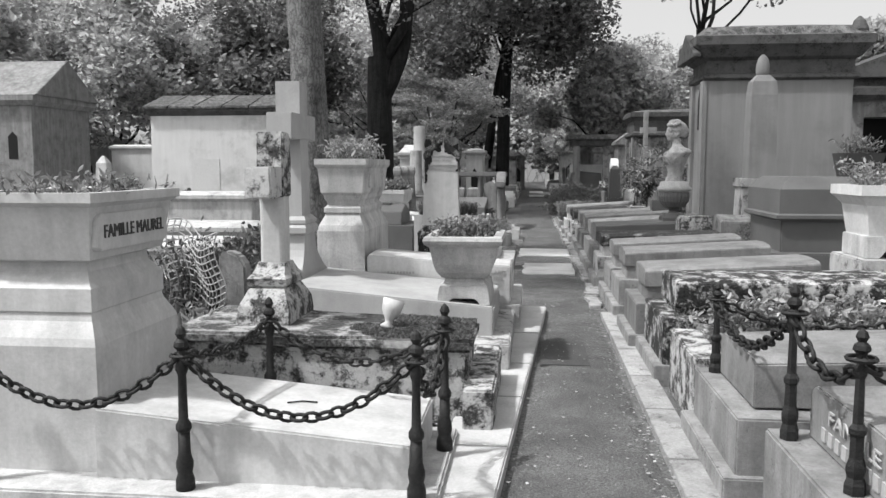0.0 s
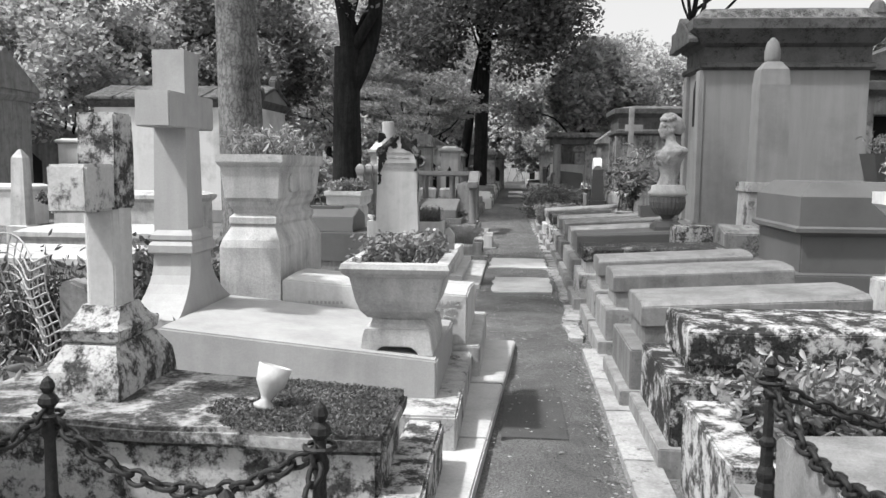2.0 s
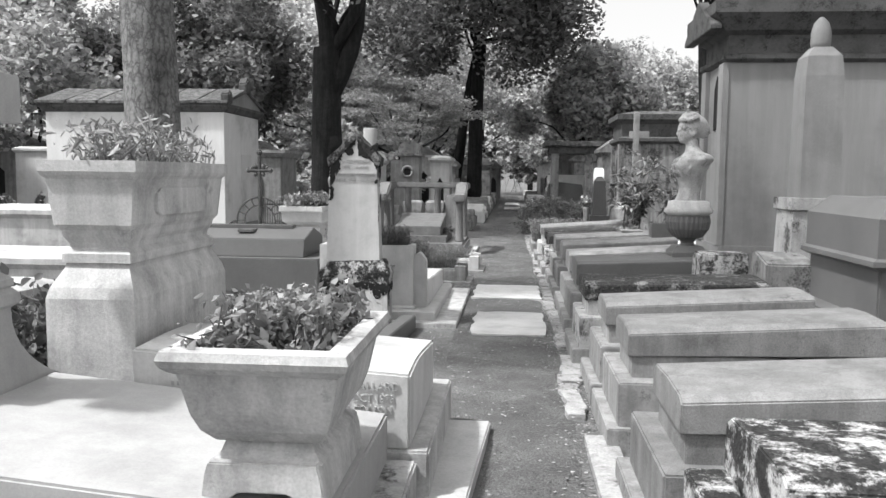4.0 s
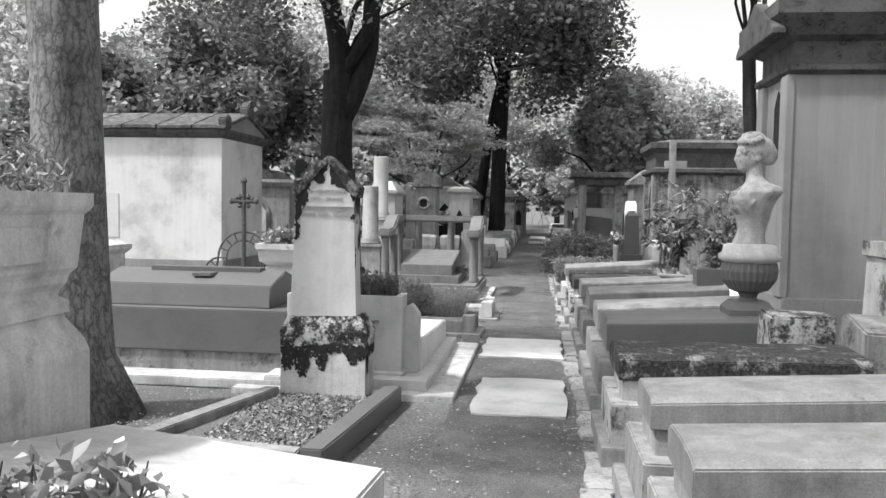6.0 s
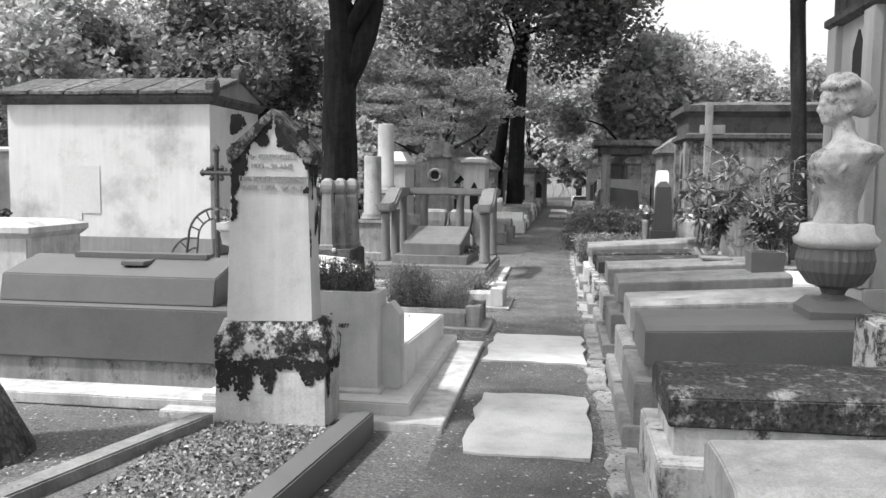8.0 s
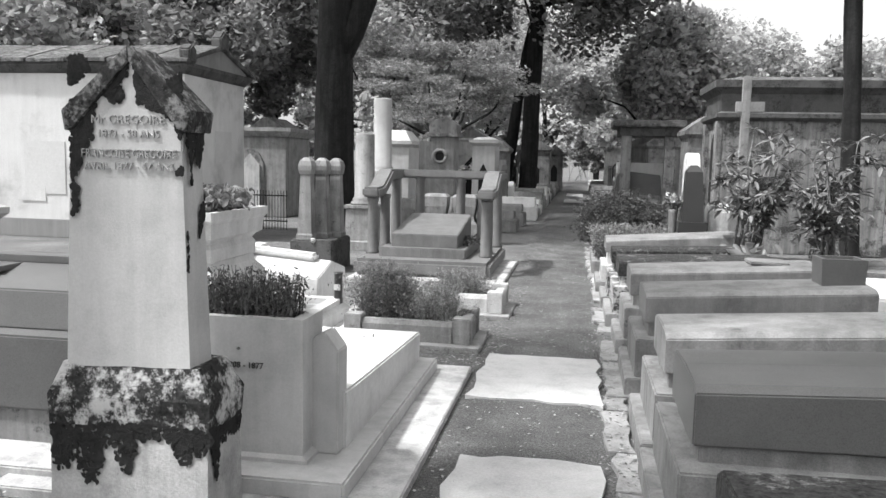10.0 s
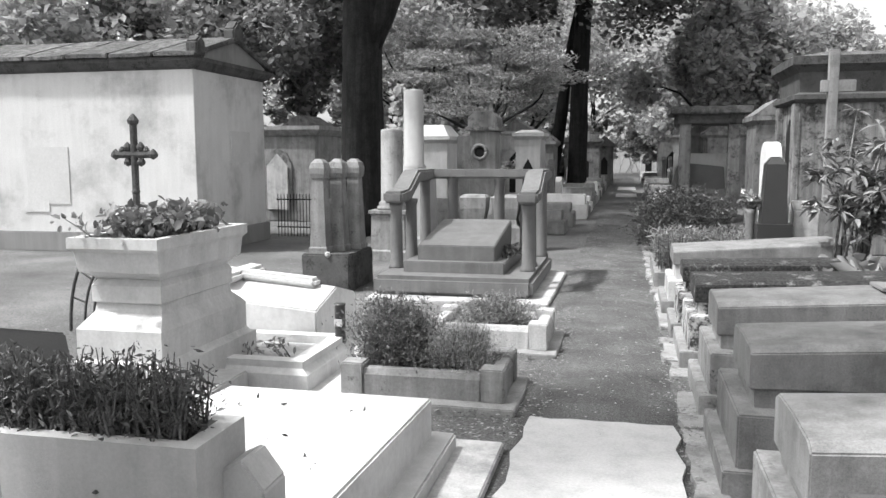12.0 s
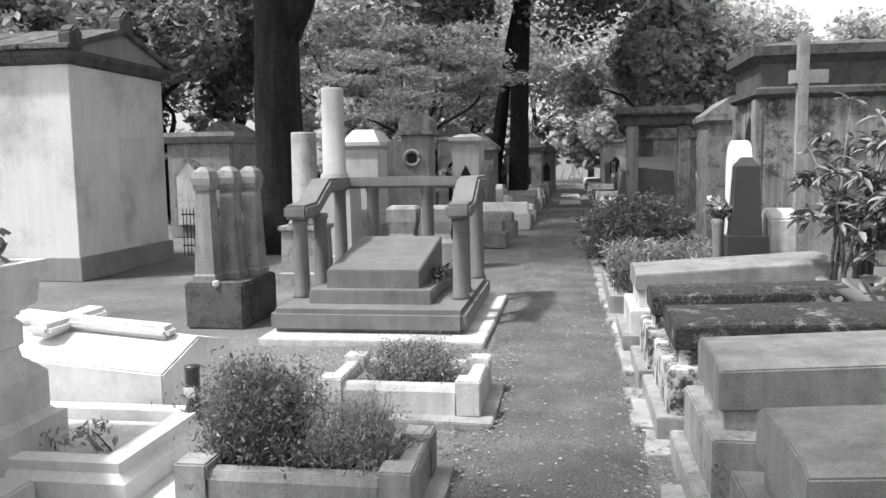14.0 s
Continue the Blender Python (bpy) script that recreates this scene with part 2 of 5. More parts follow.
def lathe(cx, cy, prof, n=20, flutes=0, depth=0.0):
    """A turned body from (radius, z) rows."""
    bm = bmesh.new()
    loops = []
    for r, z in prof:
        lp = []
        for i in range(n):
            a = 2 * math.pi * i / n
            rr = r - (depth * r if flutes and i % 2 else 0)
            lp.append(bm.verts.new((cx + rr * math.cos(a), cy + rr * math.sin(a), z)))
        loops.append(lp)
    bm.faces.new(loops[0][::-1])
    bm.faces.new(loops[-1])
    for lo, hi in zip(loops, loops[1:]):
        for i in range(n):
            bm.faces.new((lo[i], lo[(i + 1) % n], hi[(i + 1) % n], hi[i]))
    return bm


def tube(path, radii, n=8):
    """A round bar along points, with a radius at each."""
    bm = bmesh.new()
    loops = []
    path = [Vector(p) for p in path]
    for i, p in enumerate(path):
        d = (path[min(i + 1, len(path) - 1)] - path[max(i - 1, 0)]).normalized()
        a = d.cross(Vector((0.31, 0.95, 0.12))).normalized()
        b = d.cross(a)
        r = radii[i] if hasattr(radii, "__len__") else radii
        loops.append([bm.verts.new(p + r * (math.cos(2 * math.pi * k / n) * a + math.sin(2 * math.pi * k / n) * b)) for k in range(n)])
    bm.faces.new(loops[0][::-1])
    bm.faces.new(loops[-1])
    for lo, hi in zip(loops, loops[1:]):
        for k in range(n):
            bm.faces.new((lo[k], lo[(k + 1) % n], hi[(k + 1) % n], hi[k]))
    bmesh.ops.recalc_face_normals(bm, faces=bm.faces)
    return bm


def merge(*bms):
    """Joins bmeshes that make up one part."""
    out = bms[0]
    for b in bms[1:]:
        me = bpy.data.meshes.new("tmp")
        b.to_mesh(me)
        b.free()
        out.from_mesh(me)
        bpy.data.meshes.remove(me)
    return out


def leaves_mesh(name, centres, size, mat, rng, spread=0.35, aspect=0.5, up=0.3, fine=False):
    """Many small folded leaves in one mesh, two faces each. centres: n x 3; size: metres; fine: with rounded sides."""
    n = len(centres)
    d = rng.normal(size=(n, 3))
    d[:, 2] = d[:, 2] * 0.6 + up
    d /= np.linalg.norm(d, axis=1)[:, None]
    s = np.cross(d, rng.normal(size=(n, 3)))
    s /= np.linalg.norm(s, axis=1)[:, None] + 1e-9
    ln = size * (1 + spread * rng.normal(size=n)).clip(0.4, 1.8)
    a = centres - d * ln[:, None] * 0.5
    b = centres + d * ln[:, None] * 0.5
    nrm = np.cross(d, s)
    w = s * (ln * aspect * 0.5)[:, None]
    fold = nrm * (ln * 0.1)[:, None]
    if fine:
        c1, c2 = centres - d * ln[:, None] * 0.18, centres + d * ln[:, None] * 0.2
        tip = b - nrm * (ln * 0.12)[:, None]
        co = np.stack([a, c1 + w + fold, c2 + w * 0.8 + fold * 0.7, tip, c2 - w * 0.8 + fold * 0.7, c1 - w + fold], 1).reshape(-1, 3)
        me = bpy.data.meshes.new(name)
        me.vertices.add(6 * n)
        me.vertices.foreach_set("co", co.astype(np.float32).ravel())
        me.loops.add(8 * n)
        i = np.arange(n)[:, None] * 6
        me.loops.foreach_set("vertex_index", np.concatenate([i, i + 1, i + 2, i + 3, i, i + 3, i + 4, i + 5], 1).ravel().astype(np.int32))
        me.polygons.add(2 * n)
        me.polygons.foreach_set("loop_start", (np.arange(2 * n) * 4).astype(np.int32))
        me.update()
        me.validate()
        me.materials.append(mat)
        return me
    co = np.stack([a, centres + w + fold, b, centres - w + fold], 1).reshape(-1, 3)
    me = bpy.data.meshes.new(name)
    me.vertices.add(4 * n)
    me.vertices.foreach_set("co", co.astype(np.float32).ravel())
    me.loops.add(6 * n)
    i = np.arange(n)[:, None] * 4
    me.loops.foreach_set("vertex_index", np.concatenate([i, i + 1, i + 2, i, i + 2, i + 3], 1).ravel().astype(np.int32))
    me.polygons.add(2 * n)
    me.polygons.foreach_set("loop_start", (np.arange(2 * n) * 3).astype(np.int32))
    me.update()
    me.validate()
    me.materials.append(mat)
    return me


def child_mesh(name, me, parent, label=""):
    ob = new(name, me)
    ob.parent = parent
    loc = Vector((0, 0, 0))
    top = parent
    while top is not None:
        loc += top.location
        top = top.parent
    ob.location = -loc
    if label:
        ob["label"] = label
    return ob


def text_bm(body, size, depth=0.004):
    cu = bpy.data.curves.new("txt", "FONT")
    cu.body, cu.size, cu.extrude, cu.align_x, cu.align_y = body, size, depth, "CENTER", "CENTER"
    cu.resolution_u = 2
    ob = bpy.data.objects.new("txt", cu)
    scene.collection.objects.link(ob)
    me = bpy.data.meshes.new_from_object(ob.evaluated_get(bpy.context.evaluated_depsgraph_get()))
    bm = bmesh.new()
    bm.from_mesh(me)
    bpy.data.objects.remove(ob)
    bpy.data.curves.remove(cu)
    bpy.data.meshes.remove(me)
    return bm


def letters(body, size, m, mat, parent, width=None, name="inscription"):
    """Letters cut on a face; m: pose of the text's middle, its z out of the face."""
    bm = text_bm(body, size)
    if width:
        xs = [v.co.x for v in bm.verts]
        k = width / (max(xs) - min(xs))
        bmesh.ops.scale(bm, vec=(k, 1, 1), verts=bm.verts)
    bm.transform(m)
    return part(name, bm, mat, parent, "incised lettering")

# ---- ground, path, kerbs ----
def sheet():
    xs = [-2000, -300, -60, -30] + [-20 + 0.5 * i for i in range(0, 61)] + [14, 30, 60, 300, 2000]
    ys = [-2000, -300, -40, -10] + [-5 + 0.5 * i for i in range(0, 141)] + [80, 120, 300, 2000]
    bm = bmesh.new()
    g = [[bm.verts.new((x, y, -0.025 + 0.016 * noise.noise(Vector((x * 1.3, y * 1.3, 0))))) for x in xs] for y in ys]
    for j in range(len(ys) - 1):
        for i in range(len(xs) - 1):
            bm.faces.new((g[j][i], g[j][i + 1], g[j + 1][i + 1], g[j + 1][i]))
    return bm


ground = solid("ground", sheet(), SOIL, "trodden bare earth between the graves", "ground", "structure", True)


def path_strip():
    bm = bmesh.new()
    rows = []
    y = -6.0
    while y <= 78:
        w = noise.noise(Vector((0, y * 0.9, 3))) * 0.035
        w2 = noise.noise(Vector((5, y * 0.9, 3))) * 0.02
        left = 0.22 + 0.34 * max(0, min(1, (y - 6.0) / 5.6)) if y < 11.7 else (-0.12 if y > 18.9 else 0.02)
        rows.append((left + w, 1.14 + w2, y))
        y += 0.25
    lo = []
    for a, b, y in rows:
        line = []
        for k in range(6):
            x = a + (b - a) * k / 5
            z = 0.0 + 0.006 * noise.noise(Vector((x * 2, y * 2, 7))) - (0.03 if k in (0, 5) else 0)
            line.append(bm.verts.new((x, y, z)))
        lo.append(line)
    for p, q in zip(lo, lo[1:]):
        for k in range(5):
            bm.faces.new((p[k], p[k + 1], q[k + 1], q[k]))
    return bm


tagged(new("path", mesh_of("path", path_strip(), ASPH, True)), "narrow worn asphalt footpath with grit", "path", kind="structure")
solid("asphalt_patch", block(0.46, 0.88, 9.15, 10.09, -0.02, 0.009, 0.004), ASPH_D, "dark square repair patch in the footpath", "patch", "structure")


def flagstone(x0, x1, y0, y1, seed):
    r = random.Random(seed)
    pts = []
    for (ax, ay), (bx, by) in (((x0, y0), (x1, y0)), ((x1, y0), (x1, y1)), ((x1, y1), (x0, y1)), ((x0, y1), (x0, y0))):
        for k in range(6):
            t = k / 6
            pts.append((ax + (bx - ax) * t + r.uniform(-.025, .025), ay + (by - ay) * t + r.uniform(-.03, .03)))
    bm = prism(pts, "z", -0.03, 0.014, 0)
    return bm


# the last two are pale slabs painting the sunlit stretch of the far path
for k, (a, b, c, d) in enumerate(((0.24, 1.05, 15.0, 16.45), (0.13, 1.08, 17.62, 18.97), (0.2, 1.06, 47.5, 50.5), (0.2, 1.05, 54, 58))):
    solid("flagstone", flagstone(a, b, c, d, k), FLAG, "pale uneven flagstone in the path, far pair painting sunlit ground", "flagstone", group="flagstones in the path")

# right-hand kerb: dressed stones first, then smaller rough ones
kerb = thing("kerb", "row of worn kerb stones along the path", "kerb", (1.2, 15, 0), kind="structure")
rk = random.Random(4)
y = 0.5
while y < 40:
    near = y < 10.6
    ln = rk.uniform(0.75, 1.1) if near else rk.uniform(0.22, 0.85)
    if near or rk.random() < 0.84:
        x0 = 1.16 if near else 1.1 - max(0, y - 18) * .008 + rk.uniform(-.03, .04)
        x1 = 1.36 if near else x0 + rk.uniform(.13, .19)
        n_e = 2 if near else 5
        jx = 0 if near else .022
        edge_l = [(x0 + rk.uniform(-jx, jx), y + (ln - .02) * k / n_e) for k in range(n_e + 1)]
        edge_r = [(x1 + rk.uniform(-jx, jx), y + (ln - .02) * k / n_e) for k in range(n_e + 1)]
        bm = prism(edge_l[::-1] + edge_r, "z", -0.1, 0.035 if near else rk.uniform(0.004, 0.018), 0.004)
        part("kerb_stone", rough_up(bm, 0.004), KERB_P if near or rk.random() < .75 else KERB, kerb)
    y += ln

# left-hand ledge of flat pale slabs
ledge = thing("ledge", "flat pale stone ledge beside the path", "ledge", (0.3, 9, 0), kind="structure")
def edge_x(y):
    return 0.2 + 0.34 * (y - 6.0) / 5.6
for a, b in ((4.6, 5.95), (5.97, 6.9), (6.92, 7.95), (7.97, 8.95), (8.97, 10.2), (10.22, 11.75)):
    part("slab", prism([(-0.12, a), (edge_x(a), a), (edge_x(b), b), (-0.12, b)], "z", -0.08, 0.06, 0.01), FLAG, ledge)

# grit and dry leaves lying about
rg = np.random.default_rng(3)
n = 30000
gx = np.where(rg.random(n) < .5, rg.uniform(-5, 0, n), rg.uniform(0, 1.25, n))
gy = rg.uniform(3, 34, n)
edge = rg.random(n) < 0.5
gx[edge] = np.where(rg.random(edge.sum()) < 0.6, rg.normal(1.16, 0.09, edge.sum()), rg.normal(0.0, 0.2, edge.sum()))
m_ = 6000
gx[:m_], gy[:m_] = rg.uniform(-1.6, 0.25, m_), rg.uniform(18.3, 23, m_)
gx[m_:m_ + 3500], gy[m_:m_ + 3500] = rg.uniform(-4.2, -1.7, 3500), rg.uniform(12.6, 15.6, 3500)
c = np.stack([gx, gy, np.full(n, 0.012)], 1)
me = leaves_mesh("litter", c, 0.02, CHIP, rg, 0.7, 0.7, 0.0)
co = np.empty(len(me.vertices) * 3, np.float32)
me.vertices.foreach_get("co", co)
co[2::3] = (co[2::3] - 0.012) * 0.25 + 0.012
me.vertices.foreach_set("co", co)
tagged(new("litter", me), "scattered stone chips and dry leaves on the ground", "litter", kind="stuff")


# ---- kinds of things ----
LINK = None
def link_mesh():
    bm = bmesh.new()
    R, r, n, k = 0.026, 0.0095, 10, 6
    loops = []
    for i in range(n):
        a = 2 * math.pi * i / n
        c = Vector((math.cos(a) * R * 1.55, math.sin(a) * R, 0))
        u = Vector((math.cos(a), math.sin(a), 0))
        loops.append([bm.verts.new(c + r * (math.cos(2 * math.pi * q / k) * u + Vector((0, 0, math.sin(2 * math.pi * q / k) * 1)))) for q in range(k)])
    for i in range(n):
        a, b = loops[i], loops[(i + 1) % n]
        for q in range(k):
            bm.faces.new((a[q], a[(q + 1) % k], b[(q + 1) % k], b[q]))
    bmesh.ops.recalc_face_normals(bm, faces=bm.faces)
    return mesh_of("link", bm, IRON, True)


def chain(p, q, sag, label):
    """A hanging iron chain of single links between two posts."""
    global LINK
    LINK = LINK or link_mesh()
    p, q = Vector(p), Vector(q)
    e = thing("chain", label, "chain", p, "iron chains")
    pts = [p.lerp(q, t / 200) - Vector((0, 0, sag * 4 * (t / 200) * (1 - t / 200))) for t in range(201)]
    acc, last, nxt, turn = 0.0, pts[0], 0.03, 0
    for a in pts[1:]:
        acc += (a - last).length
        if acc >= nxt:
            d = (a - last).normalized()
            o = new("link", LINK)
            o.parent = e
            qn = Vector((1, 0, 0)).rotation_difference(d)
            o.matrix_basis = Matrix.Translation(a - p) @ qn.to_matrix().to_4x4() @ pose(0, 0, 0, 90 * turn + 20)
            turn ^= 1
            nxt += 0.064
        last = a
    return e


def iron_post(x, y, z0, z1, label="ornate rusted black iron fence post with finial", square=False):
    e = thing("fence_post", label, "post", (x, y, z0), "iron fence posts")
    h = z1 - z0
    n = 6 if square else 14
    k_ = .72 if square else .84
    f = lambda r, t: (r * k_, z0 + h * t)
    part("base", lathe(x, y, [f(.055, 0), f(.055, .06), f(.042, .1), f(.05, .14), f(.05, .17), f(.036, .22), f(.034, .36)], n), IRON, e, smooth=not square)
    part("shaft", lathe(x, y, [f(.032, .35), f(.045, .37), f(.045, .4), f(.028, .43), f(.024, .7), f(.036, .73), f(.036, .76), f(.022, .79), f(.026, .86)], n), IRON, e, smooth=not square)
    part("finial", lathe(x, y, [f(.026, .85), f(.046, .875), f(.04, .9), f(.02, .92), f(.034, .95), f(.024, .98), f(.004, 1.0)], 8), IRON, e)
    part("ring", tube([(x + .05 * math.cos(a), y + .05 * math.sin(a), z0 + h * .82) for a in [k * math.pi / 6 for k in range(13)]], .009, 5), IRON, e)
    return e


def planter(name, cx, cy, hx, hy, prof, mat, label, inset=0.06, soil=0.03, smooth=False):
    """A stone planter: prof rows are (half-size factor, z) from the foot to the rim; a hollow top with earth in it."""
    e = thing(name, label, "planter", (cx, cy, prof[0][1]))
    body = [(hx * k, hy * k, z) for k, z in prof]
    zt = prof[-1][1]
    secs = body + [(hx * prof[-1][0] - inset, hy * prof[-1][0] - inset, zt), (hx * prof[-1][0] - inset, hy * prof[-1][0] - inset, zt - soil)]
    part("body", rings(cx, cy, secs, 0.006), mat, e)
    part("earth", rough_up(block(cx - hx * prof[-1][0] + inset, cx + hx * prof[-1][0] - inset, cy - hy * prof[-1][0] + inset, cy + hy * prof[-1][0] - inset, zt - soil - .01, zt - soil + .004, 0), 0.003), SOIL, e, "dark earth")
    return e


def plant(name, label, x0, x1, y0, y1, z, h, n, size, mat, seed, stems=24, aspect=0.35, spread=0.05, flowers=0, top=0.35, category="plant", up=0.8):
    """A clump of plants rooted in a rectangle at height z: thin stems, many small leaves, some flowers."""
    e = thing(name, label, category, ((x0 + x1) / 2, (y0 + y1) / 2, z))
    r = np.random.default_rng(seed)
    bms, tips, cs = [], [], []
    for i in range(stems):
        a = np.array([r.uniform(x0, x1), r.uniform(y0, y1), z - 0.01])
        hh = h * r.uniform(0.45, 1.0)
        if category == "shrub":
            q = ((a[0] - (x0 + x1) / 2) / (x1 - x0) * 1.8) ** 2 + ((a[1] - (y0 + y1) / 2) / (y1 - y0) * 1.8) ** 2
            hh = h * (0.35 + 0.65 * math.sqrt(max(0.0, 1 - min(1.0, q)))) * r.uniform(0.75, 1.0)
        b = a + np.array([r.normal() * spread * 1.6, r.normal() * spread * 1.6, hh])
        mid = (a + b) / 2 + r.normal(size=3) * spread * 0.3
        bms.append(tube([a, mid, b], [0.006, 0.005, 0.002], 4))
        k = max(2, n // stems)
        t = r.random(k) ** (1 - top) * 0.9 + 0.1
        pt = a + (b - a) * t[:, None] + r.normal(size=(k, 3)) * spread * np.array([1, 1, 0.5])
        cs.append(pt)
        tips.append(b)
    tagged(part("stems", merge(*bms), BARK if mat is LEAF_D else LEAF, e), kind="stuff")
    c = np.concatenate(cs)
    c[:, 2] = np.maximum(c[:, 2], z + 0.01)
    child_mesh("leaves", leaves_mesh("leaves", c, size, mat, r, 0.4, aspect, up, size > 0.05), e)
    if flowers:
        tp = np.array(tips)[:flowers]
        f = np.repeat(tp, 7, 0) + r.normal(size=(len(tp) * 7, 3)) * size * 0.35
        tagged(child_mesh("flowers", leaves_mesh("flowers", f, size * 0.7, PETAL, r, 0.3, 0.8, 0.2), e, "small pale flowers"), kind="stuff")
    return e


def row_tomb(y0, y1, z, label, mat, base_mat, x0=1.44, x1=3.0, rise=0.1, zb=0.42, pad=0.13, bx=1.34, moss=False, foot=True, lid_h=0.17):
    """A low tomb of the long row: a footing, a base and a gently ridged lid that rises away from the path."""
    e = thing("tomb", label, "tomb", ((x0 + x1) / 2, (y0 + y1) / 2, 0), "row of low tombs")
    if foot:
        part("footing", rough_up(block(bx - 0.07, x1 + 0.15, y0 - pad - 0.05, y1 + pad + 0.05, -0.05, 0.14), 0.004), CONC, e)
    b = block(bx, x1 + 0.1, y0 - pad, y1 + pad, 0.1, zb, 0.01)
    part("base", rough_up(b, 0.004), base_mat, e)
    ym = (y0 + y1) / 2
    zl = z - lid_h
    if zl > zb + 0.01:
        part("riser", block(x0 + 0.03, x1, y0 + 0.02, y1 - 0.02, zb - 0.01, zl + 0.01, 0.006), base_mat, e)
    lid = prism([(y0, zl), (y1, zl), (y1, z - 0.03), (y1 - 0.06, z), (ym, z + 0.012), (y0 + 0.06, z), (y0, z - 0.03)], "x", x0, x1, 0.007)
    for v in lid.verts:
        t = (v.co.x - x0) / (x1 - x0)
        v.co.z += rise * t * (0.4 if v.co.z < zl + 0.02 else 1.0)
    if moss:
        lid = rough_up(lid, 0.008, 3)
    part("lid", lid, mat, e)
    return e

# ---- left side, first plot: white planter tomb in a chain fence ----
tomb = thing("tomb", "low white marble tomb slab on a kerb inside a chain fence", "tomb", (-1.0, 6.5, 0))
part("kerb", block(-2.75, -0.06, 5.92, 7.12, -0.05, 0.1, 0.012), LIME, tomb)
fs = block(-1.83, -0.2, 6.12, 6.98, 0.09, 0.46, 0.01)
for v in fs.verts:
    if v.co.z > .3:
        v.co.z -= .14 * (v.co.x + 1.83) / 1.63
part("slab", fs, MARBLE, tomb)
ped = planter("planter", -2.2, 6.66, 0.39, 0.52, [(0.93, 0.1), (0.93, 0.76), (0.9, 0.8), (0.8, 0.88), (0.78, 0.92), (0.8, 0.93), (0.8, 1.05), (0.74, 1.08), (0.66, 1.13), (0.64, 1.18), (0.8, 1.2), (0.82, 1.24), (0.9, 1.47), (0.9, 1.475), (1.0, 1.5), (1.0, 1.55)], MARBLE, "large white marble planter monument with a family name panel")
panel = part("name_panel", prism([(6.24, 1.27), (6.28, 1.245), (7.0, 1.245), (7.04, 1.27), (7.04, 1.415), (7.0, 1.44), (6.28, 1.44), (6.24, 1.415)], "x", -1.885, -1.835, 0.004), MARBLE, ped)
letters("FAMILLE MAUREL", 0.1, Matrix.Translation((-1.832, 6.64, 1.342)) @ pose(0, 0, 0, 90, 0, 90), INK, panel, 0.68)
plant("plant", "dry low flowering plants in the white planter", -2.5, -1.9, 6.25, 7.05, 1.53, 0.13, 420, 0.05, LEAF, 11, 40, 0.35, 0.05)
iron_post(-1.31, 6.02, 0.1, 0.92)
iron_post(-0.16, 6.02, 0.1, 0.92)
iron_post(-0.1, 6.72, 0.1, 0.93)
iron_post(-1.2, 7.02, 0.1, 0.9)
iron_post(-2.4, 6.0, 0.08, 0.9)
for p, q, s in (((-2.4, 6.0, .76), (-1.31, 6.02, .78), .26), ((-1.31, 6.02, .78), (-0.16, 6.02, .78), .3), ((-0.16, 6.02, .78), (-0.1, 6.72, .78), .25), ((-0.1, 6.72, .78), (-1.2, 7.02, .76), .22), ((-1.31, 6.02, .78), (-1.2, 7.02, .76), .07)):
    chain(p, q, s, "rusted iron chain hanging between fence posts")

# ---- mossy tomb with a small stone cross ----
tomb = thing("tomb", "old moss-covered stone tomb with blackened sides", "tomb", (-1, 7.9, 0))
part("body", rough_up(prism([(-2.05, 7.52), (-.03, 7.46), (-.03, 8.1), (-2.05, 8.56)], "z", 0.0, 0.54, 0.02), 0.012, 4), LICHEN, tomb)
part("top", rough_up(prism([(-2.08, 7.49), (0, 7.42), (0, 8.12), (-2.08, 8.6)], "z", 0.49, 0.575, 0.02), 0.012, 5), MOSS_P, tomb, "moss-grown top")
rm_ = np.random.default_rng(77)
mc = np.stack([rm_.uniform(-1.1, -.01, 26000), rm_.uniform(7.43, 8.35, 26000), rm_.uniform(.576, .59, 26000)], 1)
keep_ = np.array([q[0] > -.68 + .35 * noise.noise(Vector((q[0] * 2, q[1] * 3, 0))) + .12 * noise.noise(Vector((q[0] * 9, q[1] * 9, 2))) - .15 * (7.9 - q[1]) and q[1] < 8.1 - .23 * q[0] for q in mc])
tagged(child_mesh("moss", leaves_mesh("moss", mc[keep_], .017, LEAF_D, rm_, .4, .4, .7), tomb, "thick dark moss carpet"), kind="stuff")
part("step", rough_up(block(-0.05, 0.15, 7.2, 8.5, -0.02, 0.31, 0.015), 0.012, 3), LICHEN, tomb)
cross = thing("stone_cross", "weathered white stone cross with flaking dark lichen on a flared foot", "cross", (-1.5, 8.12, 0.57))
part("foot", rough_up(rings(-1.5, 8.1, [(.19, .34, .56), (.18, .31, .7), (.13, .22, .81), (.12, .2, .82), (.14, .22, .835), (.145, .23, .885), (.12, .18, .91), (.11, .13, .95), (.1, .1, .99)], .01), .004, 2), LICHEN, cross)
part("shaft", rough_up(prism([(-1.59, 8.03), (-1.565, 8.01), (-1.435, 8.01), (-1.41, 8.03), (-1.41, 8.16), (-1.435, 8.18), (-1.565, 8.18), (-1.59, 8.16)], "z", .97, 1.47, .006), .005, 3), MARBLE, cross)
part("head", rough_up(block(-1.6, -1.4, 8.0, 8.19, 1.46, 1.93, .012), .008, 4), LICHEN, cross, "lichen-blackened upper arm")
part("arm", rough_up(block(-1.595, -1.405, 7.72, 8.0, 1.46, 1.68, .012), .007, 3), LICHEN_P, cross)
cup = thing("flower_cup", "empty tilted white stone flower cup", "cup", (-0.61, 7.74, 0.57))
